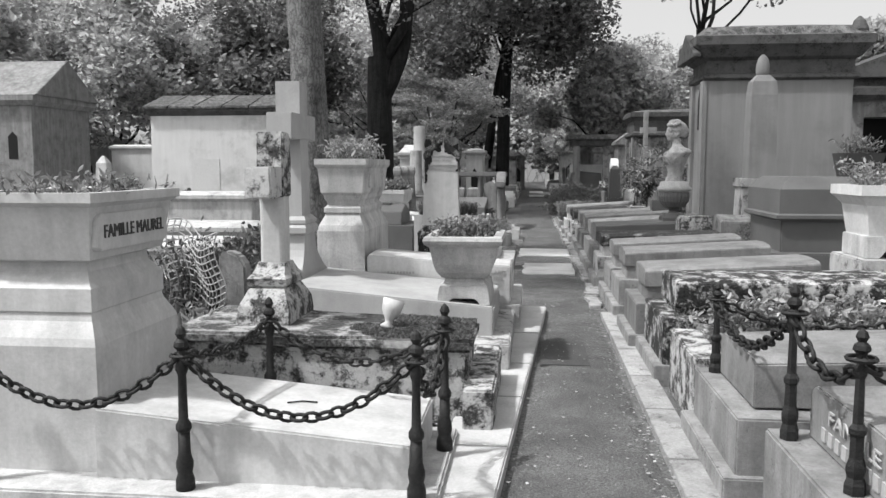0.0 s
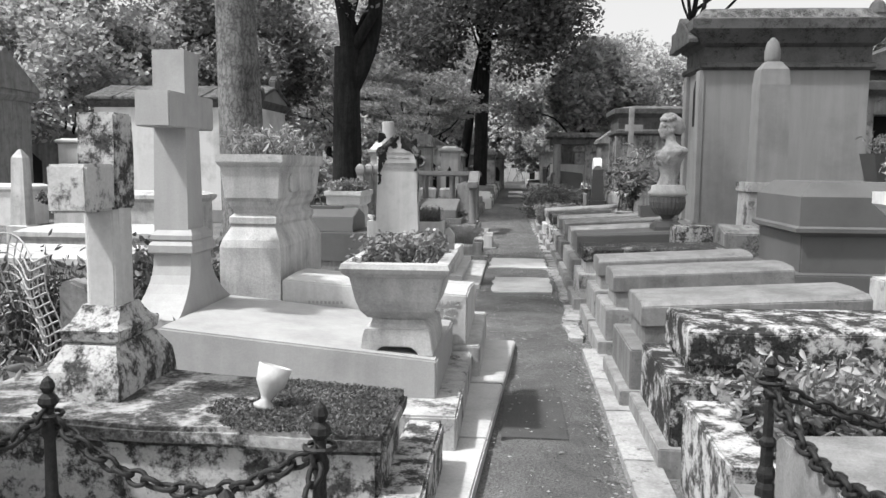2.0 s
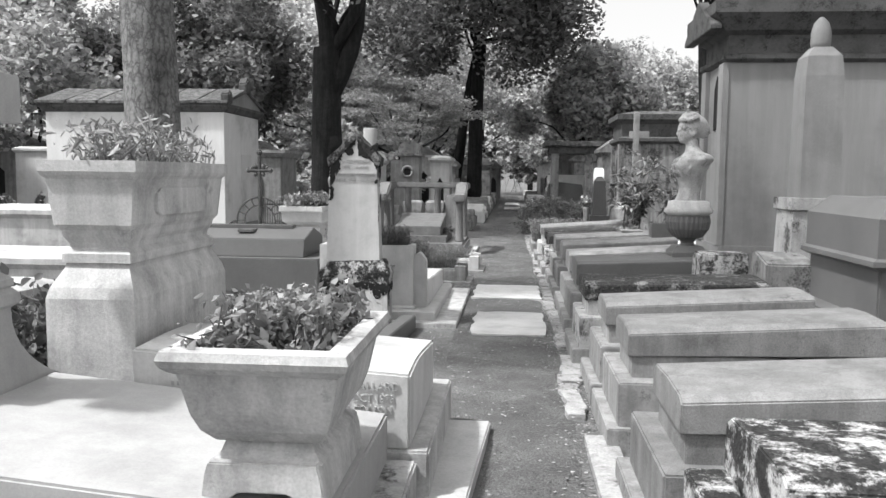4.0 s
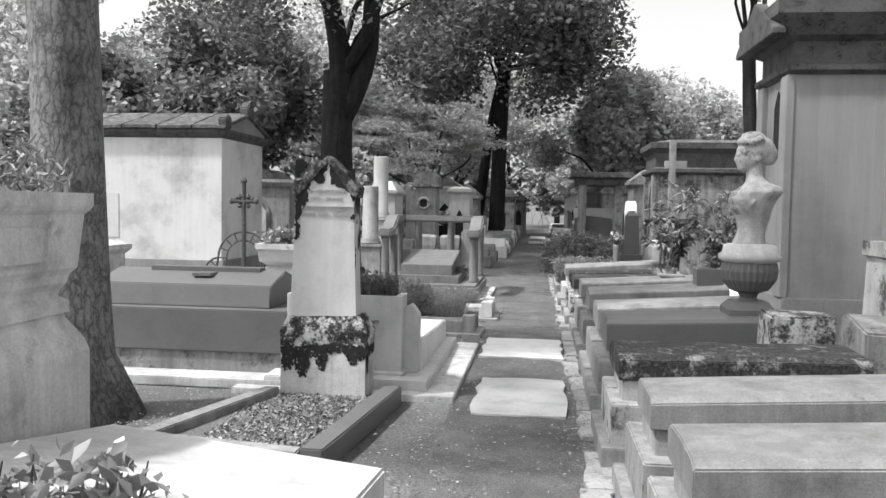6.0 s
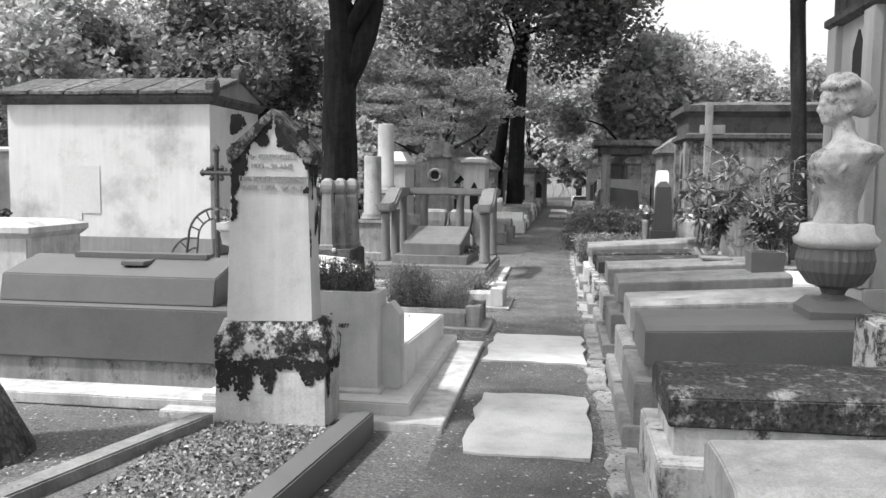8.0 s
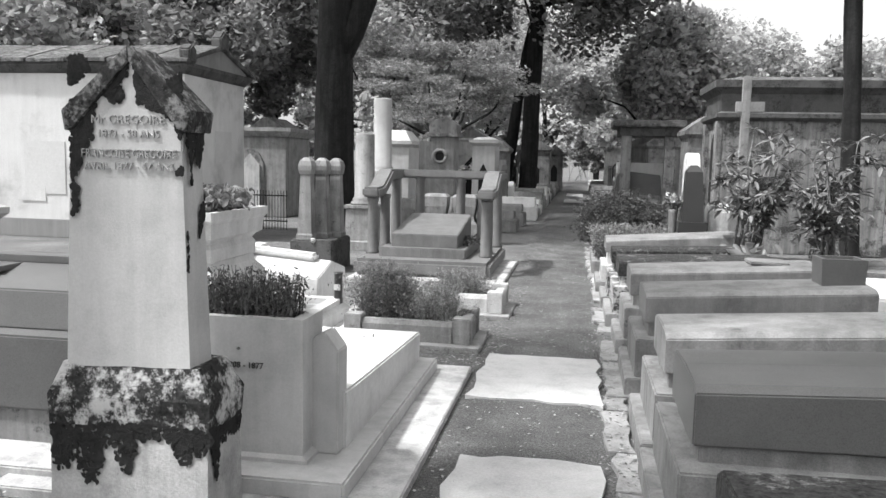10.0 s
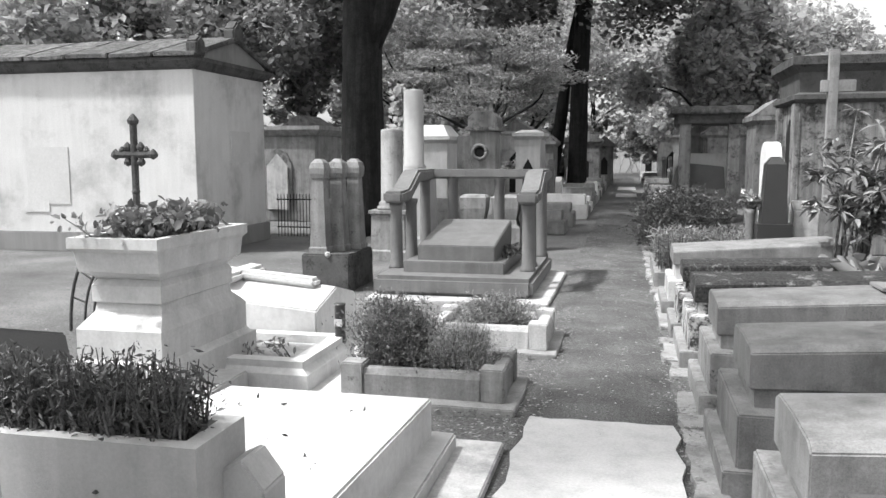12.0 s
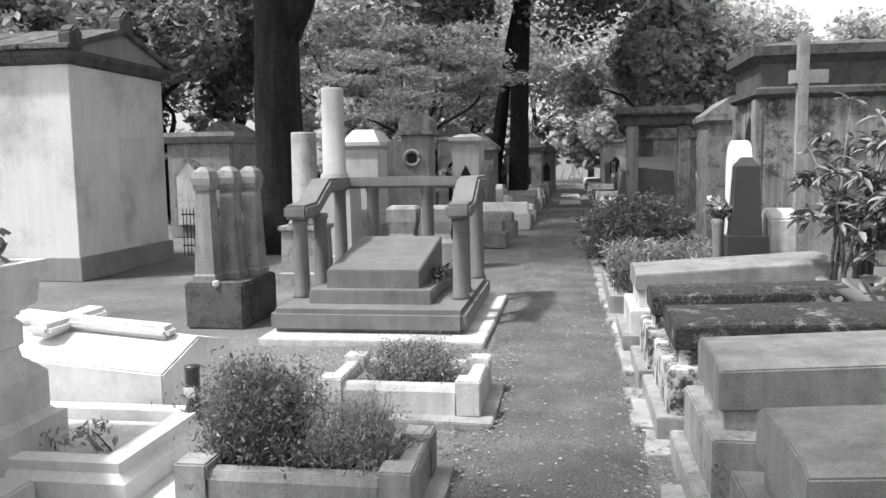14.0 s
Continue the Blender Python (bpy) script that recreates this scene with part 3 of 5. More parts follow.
cbm = lathe(0, 0, [(.045, 0), (.05, .015), (.022, .04), (.03, .06), (.068, .12), (.078, .2), (.07, .2), (.058, .12), (.01, .1)], 18)
cbm.transform(pose(-0.61, 7.74, 0.578, -14, 14, 0))
part("bowl", cbm, MARBLE, cup, smooth=True)

# ---- grey tomb with tall cross, planter monument and trough ----
tomb = thing("tomb", "pale grey stone tomb platform with a low step", "tomb", (-0.9, 10, 0))
part("step", block(-1.66, 0.21, 8.72, 10.385, -0.02, 0.26, 0.012), LIME_OLD, tomb)
pf = block(-1.7, 0.06, 9.07, 10.38, 0.25, 0.5, 0.012)
for v in pf.verts:
    if v.co.z > .4:
        v.co.z += .16 * (.06 - v.co.x) / 1.76
part("platform", pf, CLEAN_D, tomb)
cross = thing("stone_cross", "tall plain grey stone cross on a flared pedestal", "cross", (-1.89, 9.92, 0))
part("base", block(-2.12, -1.705, 9.36, 10.5, -.02, .58, .012), LIME_OLD, cross)
flare = [(.175, .53, .58), (.175, .53, .64)] + [(.135 + .04 * (1 - t) ** 2, .19 + .33 * (1 - t) ** 2.4, .64 + .4 * t) for t in (.08, .16, .25, .35, .5, .65, .8, 1)]
part("pedestal", rings(-1.88, 9.92, flare + [(.16, .225, 1.06), (.16, .225, 1.11), (.14, .19, 1.14), (.15, .2, 1.15), (.15, .2, 1.18), (.12, .14, 1.22)], .004), CLEAN_D, cross)
part("shaft", rings(-1.9, 9.91, [(.125, .14, 1.2), (.115, .125, 1.95), (.115, .125, 2.47)], .008), CLEAN_D, cross)
part("arm", block(-2.02, -1.78, 9.51, 10.31, 1.93, 2.17, .008), CLEAN_D, cross)
pm = thing("planter", "tall pale stone planter monument with moulded rim", "planter", (-1.6, 11.3, .5))
part("base", rings(-1.6, 11.28, [(.25, .7, .5), (.25, .7, 1.01), (.235, .68, 1.07), (.185, .61, 1.17), (.18, .6, 1.2)], .005), LIME, pm)
part("neck", rings(-1.6, 11.28, [(.195, .62, 1.2), (.195, .62, 1.25), (.165, .58, 1.28), (.17, .59, 1.31), (.19, .61, 1.34), (.2, .62, 1.39)], .004), LIME, pm)
bl = part("bowl", rings(-1.6, 11.28, [(.2, .62, 1.38), (.22, .65, 1.41), (.245, .67, 1.66), (.265, .69, 1.68), (.275, .7, 1.7), (.275, .7, 1.76), (.215, .64, 1.76), (.215, .64, 1.72)], .005), LIME, pm)
part("name_panel", prism([(10.9, 1.48), (10.96, 1.45), (11.6, 1.45), (11.66, 1.48), (11.66, 1.58), (11.6, 1.61), (10.96, 1.61), (10.9, 1.58)], "x", -1.38, -1.352, .004), LIME, bl)
part("earth", rough_up(block(-1.82, -1.38, 10.63, 11.93, 1.715, 1.735, 0), .003), SOIL, pm, "dark earth")
part("footing", block(-1.9, -1.3, 10.4, 12.05, -.02, .51, .012), LIME_OLD, pm)
plant("plant", "dry grassy weeds in the stone planter", -1.8, -1.4, 10.68, 11.9, 1.735, 0.28, 1200, 0.06, LEAF_L, 12, 46, 0.2, 0.05, top=0.1)
tr = thing("trough", "rectangular stone flower trough on cut-out feet", "planter", (-0.2, 9.5, 0.51))
part("bowl", rings(-0.2, 9.5, [(.19, .29, .73), (.23, .34, .78), (.255, .375, .85), (.285, .415, 1.0), (.305, .445, 1.015), (.325, .47, 1.035), (.335, .48, 1.06), (.325, .47, 1.09), (.255, .4, 1.095), (.25, .395, 1.04)], .01), LIME, tr)
part("neck", rings(-0.2, 9.5, [(.21, .33, .66), (.175, .28, .69), (.165, .265, .72), (.185, .29, .745)], .006), LIME, tr)
part("foot", prism([(-.43, .505), (-.34, .505), (-.325, .535), (-.29, .56), (-.11, .56), (-.075, .535), (-.06, .505), (.03, .505), (.015, .62), (.0, .67), (-.4, .67), (-.415, .62)], "y", 9.14, 9.86, .006), LIME, tr)
part("earth", rough_up(block(-.45, .05, 9.1, 9.9, 1.03, 1.055, 0), .004), SOIL, tr, "dark earth")
plant("plant", "leafy begonias with a few flower stalks in the trough", -.42, .02, 9.15, 9.85, 1.05, 0.2, 2600, 0.042, LEAF_L, 13, 90, 0.5, 0.03, 10, 0.1, up=0.5)

# ---- small inscribed stone with its slab ----
hs = thing("headstone", "broad low white headstone with dated inscription on a plinth", "headstone", (0, 11.2, 0))
part("plinth", block(-1.29, 0.27, 10.395, 11.9, -0.02, 0.3, .012), LIME, hs)
sb_ = prism([(10.41, .3), (11.64, .3), (11.64, .62), (10.95, .69), (10.7, .70), (10.41, .69)], "x", -1.29, 0.17, .012)
for v in sb_.verts:                     # the far side runs askew, the front rises towards the planter
    if v.co.z > .6 and v.co.y < 11:
        v.co.z += (.17 - v.co.x) * .065
    v.co.y += (.17 - v.co.x) * .31 * max(0, (v.co.y - 10.41) / 1.23)
hst = part("stone", sb_, MARBLE, hs)
for j in range(2):
    for k in range(9):
        part("worn_letter", block(-1.08 + .032 * k + .012 * j, -1.062 + .032 * k + .012 * j, 10.4065, 10.4115, .6 - .045 * j, .622 - .045 * j, 0), INK_L, hst)
for k, (s, w, xc) in enumerate((("HALLARD", .25, -.01), ("19 OCT 1878", .27, -.05), ("23 FEV 1961", .26, -.05))):
    letters(s, .06, Matrix.Translation((xc, 10.405, .625 - .062 * k)) @ pose(0, 0, 0, 90, 0, 0), INK_L, hst, w)

# ---- black tomb with iron cross ----
tomb = thing("tomb", "large dark grey granite coffin-lid tomb", "tomb", (-2.8, 16.5, 0))
part("slab", block(-3.95, -1.5, 15.6, 17.5, -0.02, 0.07, .01), LIME, tomb)
part("footing", rough_up(block(-3.8, -1.65, 15.95, 17.3, .05, .27, .01), .006, 2), SANDST, tomb)
part("base", block(-3.82, -1.63, 15.92, 17.32, .26, .68, .012), GREY_D, tomb)
part("lid", prism([(16.08, .68), (17.1, .68), (17.05, .9), (16.6, 1.02), (16.13, .9)], "x", -3.7, -1.85, .01), GREY_D, tomb)
part("relief_cross", merge(prism([(16.52, 1.0), (16.68, 1.0), (16.68, 1.045), (16.52, 1.045)], "x", -3.3, -2.1, .005), block(-2.75, -2.55, 16.3, 16.9, .965, 1.0, .005)), GREY_D, tomb)
ic = thing("iron_cross", "rusted wrought-iron grave cross on an arched foot", "cross", (-3.85, 20.7, 0))
X, Yc = -3.85, 20.7
def arc(r, a0, a1, zc, n=14):
    return [(X + r * math.cos(a0 + (a1 - a0) * k / n), Yc, zc + r * math.sin(a0 + (a1 - a0) * k / n)) for k in range(n + 1)]
part("outer_arch", tube([(X - .55, Yc, 0.0)] + [(X - .5, Yc, .35)] + arc(.42, math.pi, 0, .85) + [(X + .5, Yc, .35), (X + .55, Yc, 0)], .018, 6), RUST, ic)
part("inner_arch", tube([(X - .34, Yc, 0.2)] + arc(.28, math.pi, 0, .85) + [(X + .34, Yc, .2)], .014, 6), RUST, ic)
for a in [math.pi * k / 8 for k in range(9)]:
    part("spoke", tube([(X + .28 * math.cos(a), Yc, .85 + .28 * math.sin(a)), (X + .42 * math.cos(a), Yc, .85 + .42 * math.sin(a))], .012, 5), RUST, ic)
part("upright", tube([(X, Yc, 0), (X, Yc, 2.05)], .034, 8), RUST, ic)
part("crossbar", tube([(X - .2, Yc, 1.75), (X + .2, Yc, 1.75)], .036, 8), RUST, ic)
for dx, z, q in ((-.2, 1.75, 1), (.2, 1.75, 1), (0, 2.07, 1.2), (0, 1.4, .9), (-.07, 1.82, .9), (.07, 1.82, .9), (-.07, 1.68, .9), (.07, 1.68, .9), (-.13, 1.79, .7), (.13, 1.79, .7), (0, 1.95, .8)):
    part("rosette", lathe(X + dx, Yc, [(.005, z - .05 * q), (.04 * q, z - .025 * q), (.046 * q, z), (.03 * q, z + .03 * q), (.005, z + .055 * q)], 8), RUST, ic, "cast iron rosette")
for s_ in (-1, 1):
    part("lower_arc", tube([(X + s_ * (.42 + .38 * math.sin(a)), Yc, .85 * math.cos(a) + .0) for a in [math.pi / 2 * k / 8 for k in range(9)]], .016, 6), RUST, ic)
    part("lower_arc", tube([(X + s_ * (.3 + .34 * math.sin(a)), Yc, .72 * math.cos(a) + .0) for a in [math.pi / 2 * k / 8 for k in range(9)]], .013, 6), RUST, ic)
    for a in (.35, .75, 1.15):
        part("spoke", tube([(X + s_ * (.3 + .34 * math.sin(a)), Yc, .72 * math.cos(a)), (X + s_ * (.42 + .38 * math.sin(a)), Yc, .85 * math.cos(a))], .011, 5), RUST, ic)

# ---- gravel grave with inscribed stele ----
bed = thing("grave_bed", "gravel grave bed edged with low stone kerbs", "grave", (-1.1, 14.2, 0))
part("kerb", prism([(-.72, 13.35), (-.56, 13.35), (-.38, 15.3), (-.54, 15.3)], "z", -.03, .15, .01), GREY_D, bed)
part("kerb", prism([(-1.98, 13.55), (-1.84, 13.5), (-1.42, 15.1), (-1.55, 15.1)], "z", -.03, .14, .01), CONC, bed)
part("kerb", prism([(-1.98, 13.45), (-.72, 13.28), (-.72, 13.42), (-1.9, 13.6)], "z", -.03, .14, .01), CONC, bed)
part("gravel", rough_up(prism([(-1.9, 13.5), (-.7, 13.4), (-.54, 15.2), (-1.5, 15.12)], "z", -.03, .07), .006), SOIL, bed, "dark earth and gravel")
rr_ = np.random.default_rng(8)
gc = np.stack([rr_.uniform(-1.55, -.65, 5000), rr_.uniform(13.45, 15.15, 5000), rr_.uniform(.072, .08, 5000)], 1)
tagged(child_mesh("pebbles", leaves_mesh("pebbles", gc, .02, CHIP, rr_, .5, .8, .2), bed, "loose stone chips"), kind="stuff")
def flakes(samples, plane, off, parent, seed):
    """Ragged lichen crust: many small overlapping irregular flakes lying on one face. samples: (u, v, radius)."""
    r = random.Random(seed)
    vs, fs = [], []
    for u, v, q in samples:
        n0, k = len(vs), 7
        lift = r.uniform(.002, .006)
        for i in range(k):
            a = 2 * math.pi * i / k
            w = q * r.uniform(.55, 1.3)
            pu, pv = u + w * math.cos(a), v + 1.25 * w * math.sin(a)
            vs.append((pu, off - lift, pv) if plane == "y" else (off + lift, pu, pv))
        fs.append(list(range(n0, n0 + k)))
    me = bpy.data.meshes.new("lichen_crust")
    me.from_pydata(vs, [], fs)
    me.materials.append(CRUST)
    return tagged(child_mesh("lichen_crust", me, parent, "ragged black lichen crust"), kind="stuff")


st = thing("stele", "tall pale gabled stone stele blackened by lichen at head and base", "stele", (-1.05, 15.35, 0))
part("plinth", rough_up(rings(-1.06, 15.345, [(.38, .18, .05), (.375, .175, .5)], .008), .003, 2), LIME, st)
part("plinth_cap", rough_up(rings(-1.06, 15.345, [(.38, .18, .49), (.385, .185, .62), (.36, .17, .67), (.325, .145, .76)], .008), .012, 5), BLACKL, st, "black lichen-covered moulding")
sh = part("shaft", rings(-1.07, 15.305, [(.295, .105, .72), (.26, .09, 1.74)], .01), CLEAN, st)
part("head", prism([(-1.325, 1.7), (-.805, 1.7), (-.8, 1.84), (-1.035, 2.09), (-1.325, 1.84)], "y", 15.208, 15.4, .006), CLEAN, st, "gabled head edged with lichen")
for s_ in (-1, 1):
    hw = .325 if s_ < 0 else .275
    xs_ = [(-1.035, 2.085), (-1.035, 2.15), (-1.035 + s_ * hw, 1.875), (-1.035 + s_ * (hw - .015), 1.785), (-1.035 + s_ * (hw - .06), 1.8)]
    part("roof_slope", rough_up(prism(xs_ if s_ < 0 else xs_[::-1], "y", 15.19, 15.425, .004), .006, 4), BLACKR, st, "black lichen-crusted roof slope")
rl_ = random.Random(31)
head_, side_, foot_, cap_ = [], [], [], []
while len(head_) < 1500:
    u, v = rl_.uniform(-1.32, -.805), rl_.uniform(1.42, 2.1)
    d_ = (2.1 - abs(u + 1.035) * .95) - v if v > 1.75 else 9
    e_ = min(u + 1.33, -.8 - u) if v > 1.6 else u + 1.33
    nz_ = noise.noise(Vector((u * 9, 3.1, v * 9)))
    if 0 < d_ < .12 + .22 * nz_ and abs(u + 1.03) > .03 * (2.2 - v) * 3 or e_ < .05 + .11 * nz_ * (v > 1.55) - .12 * max(0, 1.6 - v):
        head_.append((u, v, rl_.uniform(.006, .016)))
while len(side_) < 500:
    u, v = rl_.uniform(15.22, 15.385), rl_.uniform(.85, 1.82)
    nz_ = noise.noise(Vector((u * 14, 7.7, v * 4)))
    if v > 1.72 + .2 * nz_ or nz_ > .36 and v > 1.1:
        side_.append((u, v, rl_.uniform(.006, .014)))
while len(foot_) < 800:
    u, v = rl_.uniform(-1.425, -.665), rl_.uniform(.18, .5)
    if v > .47 - .42 * max(0, noise.noise(Vector((u * 8, .3, .4))) - .02) - .05 * rl_.random():
        foot_.append((u, v, rl_.uniform(.006, .017)))
while len(cap_) < 450:
    u, v = rl_.uniform(15.18, 15.5), rl_.uniform(.1, .5)
    if v > .45 - .5 * max(0, noise.noise(Vector((u * 9, 5.3, .4))) + .02) - .05 * rl_.random():
        cap_.append((u, v, rl_.uniform(.006, .017)))
flakes(head_, "y", 15.207, st, 1)
flakes(side_, "x", -.795, st, 2)
flakes(foot_, "y", 15.167, st, 3)
flakes(cap_, "x", -.679, st, 4)
for k, (s_, w, h) in enumerate((("Mr GREGOIRE", .34, .052), ("1873 - 58 ANS", .28, .045), ("FRANCOISE GREGOIRE", .44, .052), ("AVRIL 1877 - 67 ANS", .42, .045))):
    zz = (1.835, 1.775, 1.69, 1.635)[k]
    letters(s_, h, Matrix.Translation((-1.05, 15.2045, zz)) @ pose(0, 0, 0, 90, 0, 0), INK_L, sh, w)

# ---- white boxed grave: planted headstone and sunlit slab ----
wt = thing("tomb", "white stone grave with a planted headstone box and bright slab", "tomb", (-.9, 17, 0))
part("apron", block(-2.0, .06, 15.45, 18.4, -.04, .03, .008), LIME, wt)
part("step", block(-1.75, -.2, 15.62, 18.25, .02, .12, .012), CLEAN, wt)
part("slab", prism([(16.1, .1), (18.18, .1), (18.18, .34), (16.1, .44)], "x", -1.6, -.33, .012), WHITE, wt)
hb = part("headstone_box", rings(-1.04, 16.0, [(.585, .18, .1), (.585, .18, .14), (.555, .16, .16), (.555, .16, .87), (.49, .1, .87), (.49, .1, .82)], .01), CLEAN, wt)
part("corner_post", prism([(-.5, .12), (-.345, .12), (-.345, .68), (-.42, .78), (-.5, .74)], "y", 16.0, 16.17, .008), CLEAN, wt)
part("earth", block(-1.54, -.54, 15.89, 16.11, .8, .83, 0), SOIL, wt)
letters("1208 - 1877", .045, Matrix.Translation((-.8, 15.836, .62)) @ pose(0, 0, 0, 90, 0, 0), INK, hb, .2)
part("stud", lathe(-.83, 15.838, [(.002, .7), (.012, .706), (.002, .714)], 8), INK, hb)
plant("shrub", "dense twiggy lavender clump growing in the headstone box", -1.5, -.57, 15.9, 16.1, .82, .3, 9000, .026, LEAF_D, 21, 300, .3, .025, 0, .1)

# ---- white planter monument beyond ----
pj = planter("planter", -2.48, 18.95, .33, .63, [(1.08, .0), (1.08, .36), (1.0, .37), (.95, .4), (.95, .6), (.88, .64), (.76, .7), (.74, .76), (.78, .77), (.78, .88), (.72, .92), (.78, .95), (.9, .98), (.93, 1.11), (1.0, 1.14), (1.0, 1.21)], MARBLE, "white marble planter monument on a stepped base")
part("plinth", block(-3.1, -1.9, 18.0, 19.02, -.03, .2, .012), MARBLE, pj)
plant("plant", "bushy ivy and flowers in the white planter", -2.72, -2.24, 18.45, 19.45, 1.18, .22, 1700, .06, LEAF, 22, 60, .6, .06, 5, .2)

# ---- white tomb with a recumbent cross ----
def lift(bm):
    for v in bm.verts:
        if v.co.z > .3:
            v.co.z += .085 * (-1.82 - v.co.x)
    return bm


kt = thing("tomb", "sunlit white marble tomb with a recumbent cross", "tomb", (-2.9, 20.7, 0))
part("apron", block(-3.3, -1.15, 18.95, 21.3, -.04, .04, .01), WHITE, kt)
part("body", lift(prism([(20.15, .04), (21.18, .04), (21.18, .42), (20.66, .55), (20.15, .42)], "x", -3.2, -1.82, .012)), WHITE, kt)
ccx = merge(block(-3.1, -1.98, 20.53, 20.69, .53, .62, .03), block(-2.85, -2.68, 20.3, 21.02, .52, .61, .03))
part("recumbent_cross", rough_up(lift(ccx), .006, 1), WHITE, kt)
gb = thing("grave_bed", "small white-edged flower bed at a tomb's foot", "grave", (-2.4, 19.6, 0))
part("kerb", rings(-2.42, 19.6, [(.95, .52, .03), (.95, .52, .16), (.9, .48, .2), (.9, .48, .25), (.78, .36, .25), (.78, .36, .15)], .008), WHITE, gb)
part("earth", rough_up(block(-3.18, -1.66, 19.26, 19.94, .13, .19, 0), .012, 4), LIME, gb, "white chippings")
plant("plant", "sparse weeds and white chippings in the small bed", -3.1, -1.7, 19.3, 19.9, .16, .2, 380, .05, LEAF_L, 23, 30, .4, .05, 3)
vs = thing("vase", "slim black granite flower vase", "vase", (-1.55, 20.0, .2))
part("body", lathe(-1.55, 20.0, [(.05, .2), (.05, .24), (.045, .26), (.045, .5), (.05, .52)], 12), BLACKG, vs, smooth=True)
part("label_plate", block(-1.585, -1.515, 19.948, 19.952, .34, .4, 0), INK_W, vs)

# ---- kerbed shrub beds ----
def kerbed_bed(x0, x1, y0, y1, z, label, mat):
    e = thing("grave_bed", label, "grave", ((x0 + x1) / 2, (y0 + y1) / 2, 0), "kerbed shrub beds")
    part("footing", rough_up(block(x0 - .12, x1 + .1, y0 - .14, y1 + .08, -.05, .035, .008), .012, 2), KERB, e)
    for a, b, c, d in ((x0, x1, y0, y0 + .13), (x0, x1, y1 - .13, y1), (x0, x0 + .13, y0 + .13, y1 - .13), (x1 - .13, x1, y0 + .13, y1 - .13)):
        wide = b - a > d - c
        if wide:
            bm = prism([(c, .03), (d, .03), (d, z - .03), (d - .02, z), (c + .02, z), (c, z - .04)], "x", a, b, .006)
        else:
            bm = prism([(a, .03), (b, .03), (b, z - .04), (b - .02, z), (a + .02, z), (a, z - .04)], "y", c, d, .006)
        part("kerb", bm, mat, e)
    for px, py in ((x0, y0), (x1 - .15, y0), (x0, y1 - .15), (x1 - .15, y1 - .15)):
        part("corner_block", block(px - .01, px + .16, py - .01, py + .16, .03, z + .04, .01), mat, e)
    part("earth", rough_up(block(x0 + .12, x1 - .12, y0 + .12, y1 - .12, .02, z - .07, 0), .01), SOIL, e)
    return e


kerbed_bed(-1.22, -.06, 19.12, 19.8, .23, "grey stone kerbed grave bed with shrubs", CONC)
kerbed_bed(-1.0, .08, 20.72, 21.5, .23, "pale stone kerbed grave bed with a flowering shrub", LIME)
plant("shrub", "tall feathery juniper shrub in a kerbed bed", -1.12, -.7, 19.28, 19.68, .16, .6, 17000, .028, LEAF, 31, 120, .3, .06, 0, .3, "shrub")
plant("shrub", "round twiggy broom shrub in a kerbed bed", -.58, -.24, 19.28, 19.64, .16, .42, 12000, .024, LEAF_L, 32, 150, .22, .05, 0, .2, "shrub")
plant("shrub", "grey-green santolina cushion in a kerbed bed", -.7, -.2, 20.9, 21.3, .16, .32, 11000, .026, LEAF_L, 33, 150, .25, .06, 12, .2, "shrub")

# ---- railed tomb with a sloping slab ----
gz = thing("railed_tomb", "grey stone tomb with sloping slab and heavy stone rail", "tomb", (-1.3, 24.3, 0))
part("apron", block(-2.32, -.12, 22.9, 25.75, -.04, .035, .01), LIME, gz)
part("platform", block(-2.3, -.33, 23.2, 25.7, .03, .27, .05), GREY_M, gz)
part("step", block(-2.0, -.72, 23.55, 25.3, .26, .41, .012), GREY_M, gz)
part("sloping_slab", prism([(23.7, .4), (25.2, .4), (25.2, .82), (23.7, .6)], "x", -1.85, -.86, .012), GREY_M, gz)
for px, py, zt in ((-2.2, 23.95, 1.12), (-2.12, 24.4, 1.15), (-.47, 23.95, 1.12), (-.5, 24.4, 1.2), (-1.8, 25.6, 1.42), (-1.1, 25.6, 1.42), (-.47, 25.5, 1.42), (-2.2, 25.5, 1.42)):
    part("pillar", lathe(px, py, [(.1, .26), (.1, .3), (.085, .33), (.075, zt - .08), (.09, zt - .05), (.09, zt)], 14), GREY_M, gz, smooth=True)
def arm(xc):
    return prism([(23.78, 1.12), (24.25, 1.13), (24.75, 1.36), (25.75, 1.38), (25.75, 1.53), (24.72, 1.53), (24.2, 1.29), (23.78, 1.27)], "x", xc - .13, xc + .13, .03)
part("rail_arm", arm(-2.2), GREY_M, gz)
part("rail_arm", arm(-.47), GREY_M, gz)
part("back_rail", block(-2.1, -.58, 25.5, 25.74, 1.385, 1.525, .03), GREY_M, gz)
plant("plant", "small ivy tuft beside the sloping slab", -.82, -.72, 24.0, 24.7, .41, .14, 260, .05, LEAF_D, 41, 20, .5, .04)

# ---- triple pillar monument and broken columns ----
tp = thing("monument", "three joined tapering grey pillars on a dark rough base", "monument", (-3.25, 24.3, 0))
part("base", rough_up(block(-3.38, -2.72, 23.58, 24.55, -.03, .47, .02), .015, 3), CORNICE, tp, "dark rough base")
for px, py in ((-3.19, 23.8), (-3.04, 24.07), (-2.9, 24.34)):
    part("pillar", rings(px, py, [(.125, .135, .46), (.125, .135, .53), (.11, .12, .55), (.075, .085, 1.46)], .018), CONC, tp)
    part("capital", rings(px, py, [(.088, .1, 1.44), (.1, .115, 1.5), (.105, .12, 1.57), (.085, .1, 1.64), (.035, .045, 1.69)], .012), CONC, tp)
